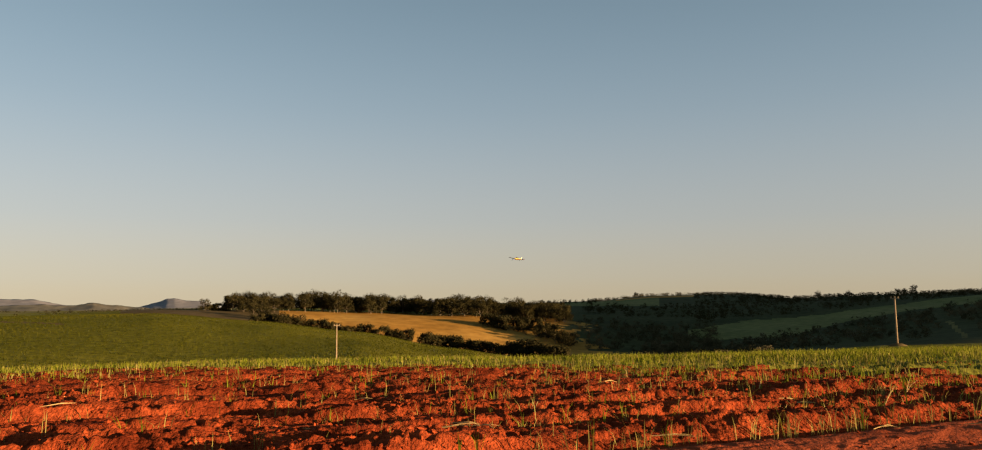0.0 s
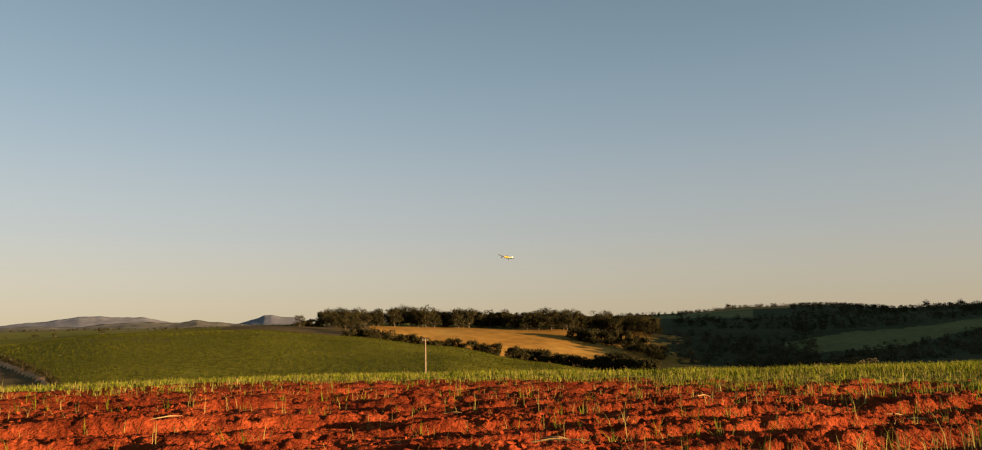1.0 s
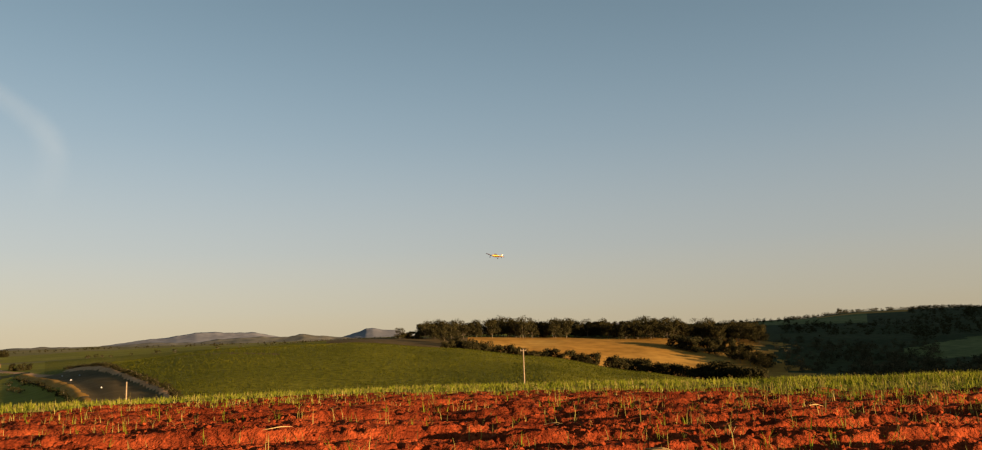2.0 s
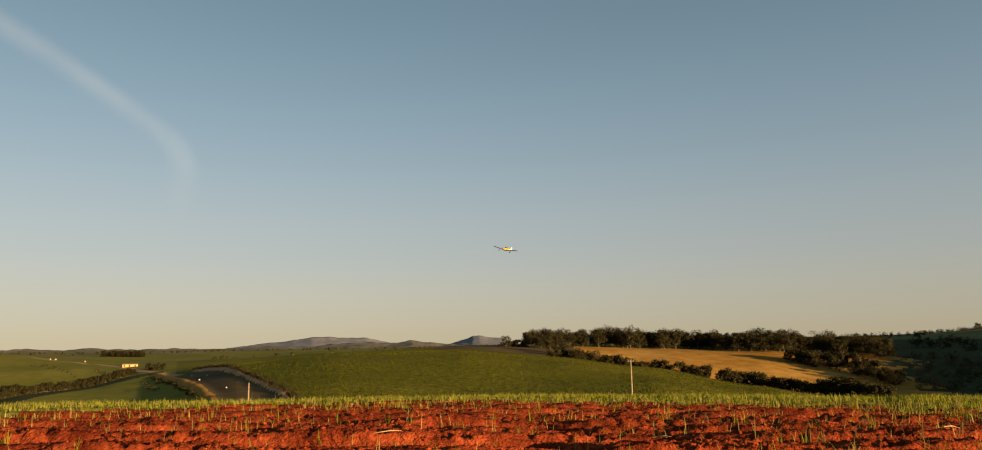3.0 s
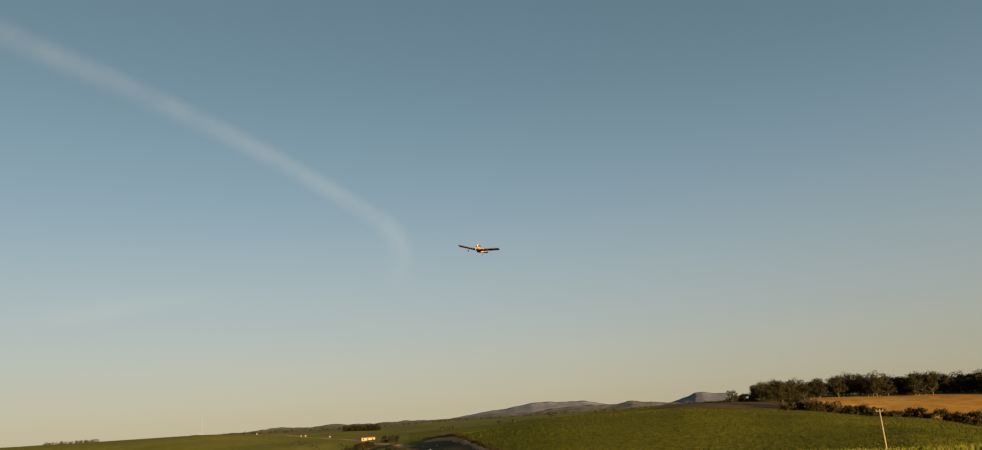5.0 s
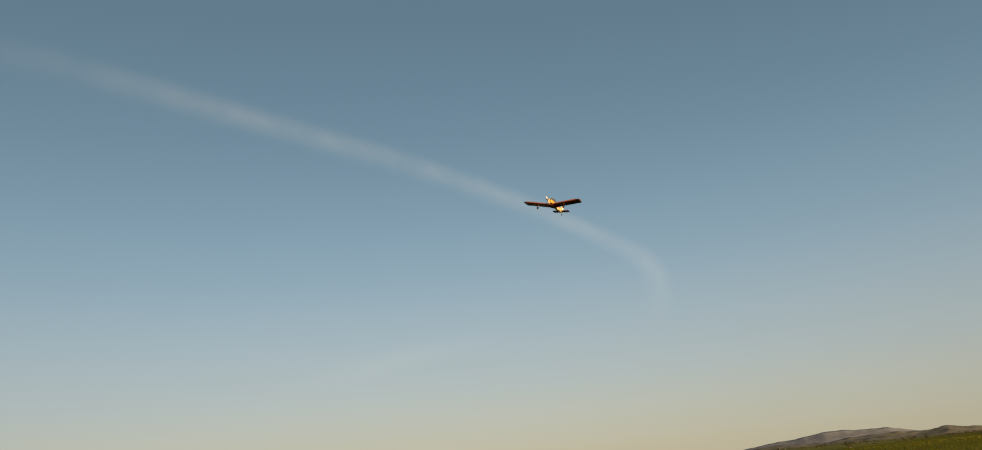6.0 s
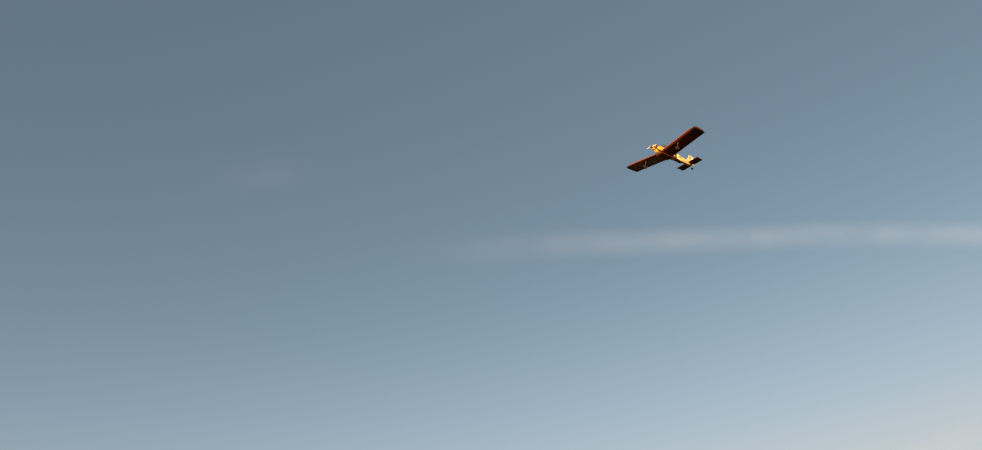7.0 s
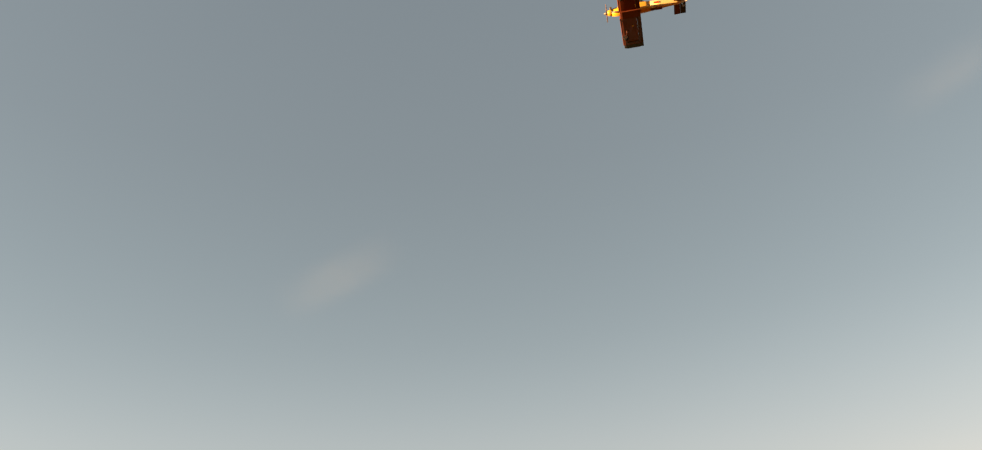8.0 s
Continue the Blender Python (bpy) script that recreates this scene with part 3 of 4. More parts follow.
def scatter():
    rng = random.Random(8)
    pts = []
    for n in range(84000):
        az = rng.uniform(-42, 70) if n < 46000 else rng.uniform(-42, -6)
        far = 29 + max(0, -8 - az) * 1.6
        near = 14.7 + max(0, 6 - max(0, 10 - az) * 0.17)
        r = near + (far - near) * rng.random()
        if r < 25 and rng.random() > (0.04 if n >= 46000 else 0.10) + ((r - near) / (25 - near)) ** (8 if az < 0 else 5):
            continue
        if az > 12 and rng.random() < min(0.5, (az - 12) / 50):
            continue
        pts.append((az, r))
    xs = np.array([at_bearing(*p) for p in pts])
    zs = land(xs[:, 0], xs[:, 1]) + clods(xs[:, 0], xs[:, 1])[0] * 0.7
    v, fc, u, w = [], [], [], []
    for (x, y), z in zip(xs, zs):
        dry = rng.random() < (0.12 if x > 0 else min(0.25, 0.12 - x / 60))
        for _ in range(3):
            blade(u if dry else v, w if dry else fc, x + rng.gauss(0, 0.05), y + rng.gauss(0, 0.05), z, rng.uniform(0.06, 0.20) * rng.uniform(0.8, 1.35) * (1 + 0.25 * float(x > 3)), rng.uniform(0.004, 0.009), rng.uniform(0, 0.6), rng.uniform(0, 6.3))
    spots = []
    while len(spots) < 2300:
        q, e = (rng.randrange(5, 16) + 0.5) * 1.45 + rng.gauss(0, 0.16), rng.uniform(-17, 26)
        x, y = ROW[0] * e - ROW[1] * q, ROW[1] * e + ROW[0] * q
        r, az = math.hypot(x, y), math.degrees(math.atan2(-x, y))
        if 8.5 < r < 24 and -40 < az < 66 and rng.random() < 0.35 + 0.65 * float(smooth01(16, -10, az)):
            spots.append((x, y))
    xs = np.array(spots)
    for (x, y), z in zip(xs, land(xs[:, 0], xs[:, 1]) + clods(xs[:, 0], xs[:, 1])[0]):
        for _ in range(rng.randint(1, 3)):
            blade(u, w, x + rng.gauss(0, 0.03), y + rng.gauss(0, 0.03), z, rng.uniform(0.16, 0.42), rng.uniform(0.003, 0.006), rng.uniform(0, 0.7), rng.uniform(0, 6.3))
    tagged(part("dry_cane_leaves", (u, w), DRY), "thin dry yellow cane leaves standing in red soil", "grass", kind="stuff")
    tagged(part("young_cane", (v, fc), BLADE), "dense young sugar cane shoots beyond the ploughed strip", "grass", kind="stuff")


def cane_crop():
    """Knee-high cane standing on the hill across the dip."""
    rng = random.Random(21)
    pts = [(rng.uniform(-2, 44), math.sqrt(rng.uniform(135**2, 350**2))) for _ in range(24000)]
    xs = np.array([at_bearing(*p) for p in pts])
    zs = land(xs[:, 0], xs[:, 1])
    v, fc = [], []
    for (x, y), z, (az, r) in zip(xs, zs, pts):
        if az > np.interp(r, EDGE_R, EDGE_AZ) - 0.3:
            continue
        for _ in range(3):
            blade(v, fc, x + rng.gauss(0, 0.25), y + rng.gauss(0, 0.25), z, rng.uniform(0.25, 0.5), rng.uniform(0.03, 0.07), rng.uniform(0.1, 0.7), rng.uniform(0, 6.3))
    tagged(part("cane_crop", (v, fc), CROP), "knee-high green sugar cane crop on the hill", "crop", kind="stuff")


def sprouts():
    rng = random.Random(9)
    first = []
    for k in range(9):
        v, fc, base = [], [], None
        for _ in range(rng.randint(3, 6)):
            base = blade(v, fc, 0, 0, 0, rng.uniform(0.20, 0.46), rng.uniform(0.003, 0.007), rng.uniform(0.05, 0.6), rng.uniform(0, 6.3), base)
        ob = part("cane_shoot", (v, fc), BLADE)
        tagged(ob, "thin green sugar cane shoot in ploughed red soil", "plant", "young cane shoots")
        first.append(ob)
    n = 0
    while n < 290:
        line = rng.randrange(5, 16)
        u = (line + 0.5) * 1.45 + rng.gauss(0, 0.10)
        w = rng.uniform(-16, 24)
        x, y = ROW[0] * w - ROW[1] * u, ROW[1] * w + ROW[0] * u
        r, az = math.hypot(x, y), math.degrees(math.atan2(-x, y))
        if not (8.0 < r < 21 and -38 < az < 64):
            continue
        if rng.random() > 0.35 + r / 30:
            continue
        z = height(x, y) + float(clods(np.array([x]), np.array([y]))[0][0])
        m = pose(x, y, z, 0, 0, rng.uniform(0, 360))
        if n < len(first):
            first[n].matrix_world = m
        else:
            copy_thing(first[n % len(first)], m)
        n += 1


def loose_clods():
    """Crumbled lumps of soil lying on the ploughed ridges."""
    rng = random.Random(14)
    pts = []
    while len(pts) < 11000:
        az, r = rng.uniform(-40, 66), 7.5 + 15 * rng.random() ** 1.3
        x, y = at_bearing(az, r)
        if -ROW[1] * x + ROW[0] * y < 8.2 and rng.random() < 0.85:
            continue
        pts.append((az, r))
    xs = np.array([at_bearing(*p) for p in pts])
    zs = land(xs[:, 0], xs[:, 1]) + clods(xs[:, 0], xs[:, 1])[0]
    v, fc = [], []
    for (x, y), z in zip(xs, zs):
        s = 0.008 + 0.04 * rng.random() ** 5
        q = Euler((rng.uniform(0, 6.3), rng.uniform(0, 6.3), rng.uniform(0, 6.3))).to_matrix()
        o = len(v)
        for d in ((1, 0, 0), (-1, 0, 0), (0, 1, 0), (0, -1, 0), (0, 0, 1), (0, 0, -1), (0.7, 0.7, 0.5), (-0.6, -0.7, 0.6)):
            p = q @ (Vector(d) * s * rng.uniform(0.7, 1.4))
            v.append((x + p.x, y + p.y, z + p.z * 0.8 + s * 0.3))
        fc += [(o + a, o + b, o + c) for a, b, c in ((0, 6, 4), (6, 2, 4), (2, 1, 4), (1, 7, 4), (7, 3, 4), (3, 0, 4), (0, 2, 6), (2, 0, 5), (1, 2, 5), (3, 1, 5), (0, 3, 5), (3, 7, 1))]
    tagged(part("soil_clods", (v, fc), SOIL), "loose crumbled lumps of red soil", "soil", kind="stuff")


# ---- poles, barn, mast, hills ----
def utility_pole(az, r, tall, top):
    x, y = at_bearing(az, r)
    root = new("utility_pole")
    root.matrix_world = pose(x, y, height(x, y), 0, 0, az)
    part("post", tube([((0, 0, -0.8), 0.15), ((0, 0, tall * 0.5), 0.13), ((0, 0, tall), 0.10)], 10), WOOD, root, smooth=True)
    if top:
        part("crossarm", box(1.1, 0.10, 0.11, (0, -0.14, tall - 0.3), 0.01), WOOD, root)
        for dx in (-0.45, 0.0, 0.45):
            part("insulator", tube([((dx, -0.14, tall - 0.23), 0.05), ((dx, -0.14, tall - 0.12), 0.07), ((dx, -0.14, tall - 0.02), 0.04)], 8), WOOD, root)
    return tagged(root, "slim weathered wooden utility pole beyond the field", "utility pole", "poles of the rural line")


def mountains():
    """Hazy blue-grey ranges on the horizon, and a browner ridge before them."""
    # the haze of the distance is mixed into these base colours
    blue = material("haze_tinted_far_hills", [(0.16, 0.16, 0.168), (0.18, 0.178, 0.183)], 0.004, 1.0, fine=(0.02, 0.15))
    olive = material("haze_tinted_near_ridge", [(0.10, 0.095, 0.072), (0.15, 0.137, 0.10)], 0.006, 1.0, fine=(0.03, 0.3))
    for name, a0, a1, peaks, rr, mat in (
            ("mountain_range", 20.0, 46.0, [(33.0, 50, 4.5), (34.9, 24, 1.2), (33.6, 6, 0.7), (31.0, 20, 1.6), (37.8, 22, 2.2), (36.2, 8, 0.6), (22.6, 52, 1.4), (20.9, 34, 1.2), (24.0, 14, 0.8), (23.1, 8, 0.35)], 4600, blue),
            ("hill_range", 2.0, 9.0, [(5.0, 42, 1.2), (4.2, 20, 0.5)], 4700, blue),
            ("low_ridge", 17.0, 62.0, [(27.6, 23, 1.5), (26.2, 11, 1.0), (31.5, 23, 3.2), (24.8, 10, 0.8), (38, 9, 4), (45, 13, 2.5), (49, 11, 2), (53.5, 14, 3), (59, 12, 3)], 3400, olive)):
        az = np.arange(a0 - 4, a1 + 4, 0.09)
        h = np.zeros_like(az) - (4 if mat == blue else 4)
        for c, hh, w in peaks:
            h = h + hh * np.exp(-np.abs((az - c) / w) ** 1.5)
        rows = np.linspace(-1, 0.25, 36)
        v, fc = [], []
        for q in rows:
            fall = 1 - abs(q) ** 0.8 if q < 0 else 1 - (q / 0.25) ** 0.8
            x, y = -np.sin(np.radians(az)) * (rr + 800 * q), np.cos(np.radians(az)) * (rr + 800 * q)
            rough = 10 * vnoise(x / 170, y / 170, 41) + 8 * vnoise(x / 75, y / 75, 42) + 6 * vnoise(x / 33, y / 33, 43) + 4 * vnoise(x / 15, y / 15, 44)
            z = -25 + (h + 25) * fall + rough * (0.5 if mat == blue else 0.7) * fall
            v += np.stack([x, y, z], 1).tolist()
        n = len(az)
        for j in range(len(rows) - 1):
            for i in range(n - 1):
                fc.append((j * n + i, j * n + i + 1, (j + 1) * n + i + 1, (j + 1) * n + i))
        tagged(part(name, (v, fc), mat, smooth=True), "far hills on the horizon in haze-tinted colours", "hills", kind="structure")


def mound():
    """The little heap of earth round the foot of the roadside pole."""
    x0, y0 = at_bearing(-27.98, 124)
    v, fc, n = [], [], 20
    for i, (q, z) in enumerate(((1.0, -0.3), (0.75, 0.18), (0.45, 0.36), (0.12, 0.42))):
        for k in range(n):
            a = 2 * math.pi * k / n
            w = 1 + 0.25 * float(vnoise(k * 0.7, i * 0.9, 51))
            v.append((1.4 * q * w * math.cos(a), 1.0 * q * w * math.sin(a), z * w))
    for i in range(3):
        for k in range(n):
            j = (k + 1) % n
            fc.append((i * n + k, i * n + j, (i + 1) * n + j, (i + 1) * n + k))
    fc.append(tuple(range(3 * n, 4 * n)))
    ob = part("soil_heap", (v, fc), BROWN, smooth=True)
    ob.matrix_world = pose(x0, y0, height(x0, y0), 0, 0, -28)
    tagged(ob, "low heap of dull brown earth round a pole", "soil heap")


def barn():
    wall = material("cream_barn_wall", [(0.40, 0.25, 0.09), (0.48, 0.31, 0.12)], 0.6, 0.9)
    roof = material("rusty_barn_roof", [(0.24, 0.12, 0.07), (0.36, 0.20, 0.11)], 0.8, 0.8)
    dark = material("barn_doorway", [(0.05, 0.035, 0.025), (0.08, 0.06, 0.04)], 1.0, 0.9)
    x, y = at_bearing(46.9, 545)
    root = new("barn")
    root.matrix_world = pose(x, y, height(x, y), 0, 0, 47)
    part("wall", box(9.0, 6, 1.9, (0, 0, 0.6), 0.05), wall, root)
    v = [(-4.7, -3.4, 1.5), (4.7, -3.4, 1.5), (4.7, 0, 2.0), (-4.7, 0, 2.0), (-4.7, 3.4, 1.5), (4.7, 3.4, 1.5)]
    low = [(a, b, c - 0.15) for a, b, c in v]
    part("roof", (v + low, [(0, 1, 2, 3), (3, 2, 5, 4), (7, 6, 9, 8), (8, 9, 10, 11), (0, 6, 7, 1), (4, 5, 11, 10), (0, 3, 9, 6), (3, 4, 10, 9), (1, 7, 8, 2), (2, 8, 11, 5)]), roof, root)
    for dx in (-3.3, -0.4, 2.9):
        part("door", box(0.9, 0.1, 1.2, (dx, -3.03, 0.6), 0.02), dark, root)
    tagged(root, "low cream farm barn with a rusty roof beside a dirt road", "barn")


def mast():
    steel = material("pale_mast_steel", [(0.24, 0.21, 0.18), (0.3, 0.27, 0.24)], 0.5, 0.6)
    x, y = at_bearing(58.2, 2400)
    root = new("radio_mast")
    root.matrix_world = pose(x, y, height(x, y), 0, 0, 58)
    tall = 66
    for k in range(3):
        a = k * 2.094
        part("leg", tube([((0.9 * math.cos(a), 0.9 * math.sin(a), -1), 0.07), ((0.5 * math.cos(a), 0.5 * math.sin(a), tall), 0.05)], 6), steel, root)
    for k in range(22):
        z, w = k * 3.0, 0.9 - 0.4 * k / 22
        a = [(w * math.cos(q * 2.094), w * math.sin(q * 2.094), z) for q in range(3)]
        b = [(w * math.cos(q * 2.094), w * math.sin(q * 2.094), z + 3) for q in range(3)]
        part("brace", merged(*[tube([(a[q], 0.045), (b[(q + 1) % 3], 0.045)], 4) for q in range(3)]), steel, root)
    tagged(root, "tall pale lattice radio mast on the far hill", "radio mast")


def huts():
    wall = material("white_cottage_wall", [(0.2, 0.17, 0.13), (0.27, 0.23, 0.18)], 0.8, 0.9)
    roof = material("tile_roof", [(0.25, 0.12, 0.08), (0.32, 0.16, 0.1)], 0.8, 0.9)
    for az, r, w in ((54.6, 880, 1.1), (51.6, 815, 1.0), (51.3, 812, 1.4), (49.6, 725, 1.0)):
        x, y = at_bearing(az, r)
        root = new("hut")
        root.matrix_world = pose(x, y, height(x, y), 0, 0, az)
        part("wall", box(w, 1.4, 1.2, (0, 0, 0.4), 0.03), wall, root)
        part("roof", ([(-w / 2 - 0.2, -0.9, 0.95), (w / 2 + 0.2, -0.9, 0.95), (w / 2 + 0.2, 0, 1.3), (-w / 2 - 0.2, 0, 1.3), (-w / 2 - 0.2, 0.9, 0.95), (w / 2 + 0.2, 0.9, 0.95)],
                      [(0, 1, 2, 3), (3, 2, 5, 4), (0, 3, 4), (1, 5, 2), (0, 4, 5, 1)]), roof, root)
        tagged(root, "small pale hut far off on the green hill", "hut", "huts on the hill")
    sack = material("white_sack", [(0.36, 0.34, 0.3), (0.45, 0.43, 0.4)], 2, 0.9)
    for k, (az, r) in enumerate(((43.0, 320), (42.5, 275), (42.0, 287), (40.7, 222))):
        x, y = at_bearing(az, r)
        bm = bmesh.new()
        bmesh.ops.create_icosphere(bm, subdivisions=2, radius=0.24)
        for q in bm.verts:
            q.co = Vector((q.co.x * 1.3, q.co.y * 0.9, max(q.co.z, -0.25) * 0.9)) * (1 + 0.15 * math.sin(7 * q.co.x + k) * math.cos(5 * q.co.y))
        ob = part("sack", bm, sack, smooth=True)
        ob.matrix_world = pose(x, y, height(x, y) + 0.14, 0, 0, 40 * k)
        tagged(ob, "white sack lying in the dark field", "sack", "sacks in the dark field")


def straw():
    rng = random.Random(12)
    spots = [(0.6, 9.3), (3.2, 9.2), (2.0, 9.0), (6.0, 9.4), (14.0, 10.3), (-11.5, 10.6), (-12.5, 9.6), (-21.5, 13.2), (-20.8, 13.4), (-27.0, 10.5), (24.5, 12.4), (-17.5, 15.0), (30, 9.6), (42, 11), (50, 10)]
    for k in range(12):
        spots.append((rng.uniform(-34, 58), rng.uniform(8.6, 16)))
    for k, (az, r) in enumerate(spots):
        x, y = at_bearing(az, r)
        z = height(x, y) + float(clods(np.array([x]), np.array([y]))[0][0]) + 0.03
        n = rng.uniform(0.3, 0.75)
        bend = rng.uniform(-0.05, 0.05)
        g = tube([((-n / 2, 0, 0), 0.005), ((-n / 6, bend, 0.02), 0.007), ((n / 6, bend * 0.6, 0.03), 0.006), ((n / 2, -bend, 0.01), 0.003)], 6)
        leaf = tube([((-n / 6, bend, 0.02), 0.006), ((n / 6, bend + 0.03, 0.035), 0.005), ((n / 2.2, bend + 0.07, 0.015), 0.002)], 5)
        ob = part("dry_stalk", merged(g, leaf), STRAW)
        ob.matrix_world = pose(x, y, z, 0, rng.uniform(-8, 8) if k < 21 else rng.uniform(-75, -35), rng.uniform(-40, 40))
        tagged(ob, "dry pale cane stalk lying on the red soil", "stalk", "dry stalks on the soil")


def streak_elevation(az):
    u = (az - 65) / 35
    return 23.99 + 10.74 * u + -7.47 * u**2 + 4.16 * u**3 + -1.41 * u**4 - 0.9 * float(smooth01(84, 102, az))


def vapour(thick, fade, tail=None):
    """Thin cloud: mostly clear, whitest along its middle, fading over that share of its length at both ends."""
    m = bpy.data.materials.new("thin_vapour")
    m.use_nodes = True
    n, l = m.node_tree.nodes, m.node_tree.links
    n.remove(n["Principled BSDF"])
    uv = n.new("ShaderNodeUVMap")
    sep = n.new("ShaderNodeSeparateXYZ")
    l.new(uv.outputs[0], sep.inputs[0])

    def ramp(value, stops):
        r = n.new("ShaderNodeValToRGB")
        r.color_ramp.interpolation = "EASE"
        while len(r.color_ramp.elements) < len(stops):
            r.color_ramp.elements.new(0.5)
        for e, (p, c) in zip(r.color_ramp.elements, stops):
            e.position, e.color = p, (c, c, c, 1)
        l.new(value, r.inputs[0])
        return r.outputs[0]

    def times(a, b):
        q = n.new("ShaderNodeMath")
        q.operation = "MULTIPLY"
        l.new(a, q.inputs[0])
        l.new(b, q.inputs[1])
        return q.outputs[0]

    across = ramp(sep.outputs["Y"], [(0, 0), (0.55, 1), (1, 0)])
    along = ramp(sep.outputs["X"], [(0, 0), (fade, 0.9), (1 - (tail or fade), 1), (1, 0)])
    tx = n.new("ShaderNodeTexNoise")
    tx.inputs["Scale"].default_value, tx.inputs["Detail"].default_value = 0.004, 6
    geo = n.new("ShaderNodeNewGeometry")
    l.new(geo.outputs["Position"], tx.inputs["Vector"])
    wisp = ramp(tx.outputs["Fac"], [(0.25, 0.45), (0.7, 1)])
    alpha = times(times(across, along), wisp)
    k = n.new("ShaderNodeMath")
    k.operation = "MULTIPLY"
    k.inputs[1].default_value = thick
    l.new(alpha, k.inputs[0])
    clear, white, trans = n.new("ShaderNodeBsdfTransparent"), n.new("ShaderNodeBsdfDiffuse"), n.new("ShaderNodeBsdfTranslucent")
    for q in (white, trans):
        q.inputs["Color"].default_value = (0.75, 0.85, 1.0, 1)
    body, ms = n.new("ShaderNodeMixShader"), n.new("ShaderNodeMixShader")
    l.new(white.outputs[0], body.inputs[1])
    l.new(trans.outputs[0], body.inputs[2])
    l.new(k.outputs[0], ms.inputs["Fac"])
    l.new(clear.outputs[0], ms.inputs[1])
    l.new(body.outputs[0], ms.inputs[2])
    l.new(ms.outputs[0], n["Material Output"].inputs["Surface"])
    return m


def clouds():
    """A thin vapour trail and two faint wisps high in the sky."""
    def ribbon(name, line, half, label, m):
        v, fc, uvs = [], [], []
        for i, (az, el) in enumerate(line):
            a2, e2 = line[min(i + 1, len(line) - 1)]
            a1, e1 = line[max(i - 1, 0)]
            ta, te = (a2 - a1) * math.cos(radians(el)), e2 - e1
            q = math.hypot(ta, te) or 1
            for j in range(5):
                s = (j / 4 - 0.5) * 2 * half(i / (len(line) - 1))
                aa, ee = az - te / q * s / math.cos(radians(el)), el + ta / q * s
                d = Vector((-math.sin(radians(aa)) * math.cos(radians(ee)), math.cos(radians(aa)) * math.cos(radians(ee)), math.sin(radians(ee))))
                v.append(d * 4300)
                uvs.append((i / (len(line) - 1), j / 4))
        for i in range(len(line) - 1):
            for j in range(4):
                fc.append((i * 5 + j, (i + 1) * 5 + j, (i + 1) * 5 + j + 1, i * 5 + j + 1))
        ob = part(name, (v, fc), m)
        lay = ob.data.uv_layers.new(name="UVMap")
        for lp in ob.data.loops:
            lay.data[lp.index].uv = uvs[lp.vertex_index]
        ob.visible_shadow = False
        tagged(ob, label, "cloud", kind="structure")

    az = [45.2 + 56 * i / 60 for i in range(61)]
    faint, soft = vapour(0.022, 0.5), vapour(0.13, 0.5)
    ribbon("vapour_trail", [(44.9, 8.6), (44.5, 10.2), (44.2, 11.6), (44.2, 12.8), (44.5, 13.8)] + [(a, streak_elevation(a)) for a in az], lambda s: 1.7 - 7 * s if s < 0.1 else 0.95 + 0.75 * s, "thin white vapour trail across the evening sky", vapour(0.06, 0.06, 0.45))
    for (a0, e0), (a1, e1), half, m in (((169.2, 27.5), (157.6, 33.4), 2.2, soft), ((116.5, 34.6), (104.4, 36.2), 2.0, faint), ((74, 7.2), (55, 10.2), 1.2, faint)):
        ribbon("cloud_wisp", [(a0 + (a1 - a0) * i / 14, e0 + (e1 - e0) * i / 14) for i in range(15)], lambda s: half, "faint wisp of cloud in the evening sky", m)


# ---- the model aeroplane ----
def paint(name, colour, rough=0.35):
    a = [tuple(c * k for c in colour) for k in (0.85, 1.0, 1.1)]
    return material(name, a, 5, rough, fine=(40, 0.06))


def wing_panel(y_lead, y_trail, x0, x1, z0, z1, thick):
    """An airfoil panel from x0 to x1, its nose rounded and its tail thin."""
    prof = [(0.0, 0.0), (0.03, 0.35), (0.12, 0.75), (0.3, 1.0), (0.6, 0.7), (1.0, 0.06), (1.0, -0.06), (0.6, -0.22), (0.3, -0.35), (0.12, -0.36), (0.03, -0.22)]
    v = []
    for x, z in ((x0, z0), (x1, z1)):
        for c, t in prof:
            v.append((x, y_lead + (y_trail - y_lead) * c, z + t * thick))
    n = len(prof)
    fc = [(i, (i + 1) % n, n + (i + 1) % n, n + i) for i in range(n)]
    fc += [tuple(reversed(range(n))), tuple(range(n, 2 * n))]
    if x1 < x0:
        fc = [tuple(reversed(q)) for q in fc]
    return v, fc


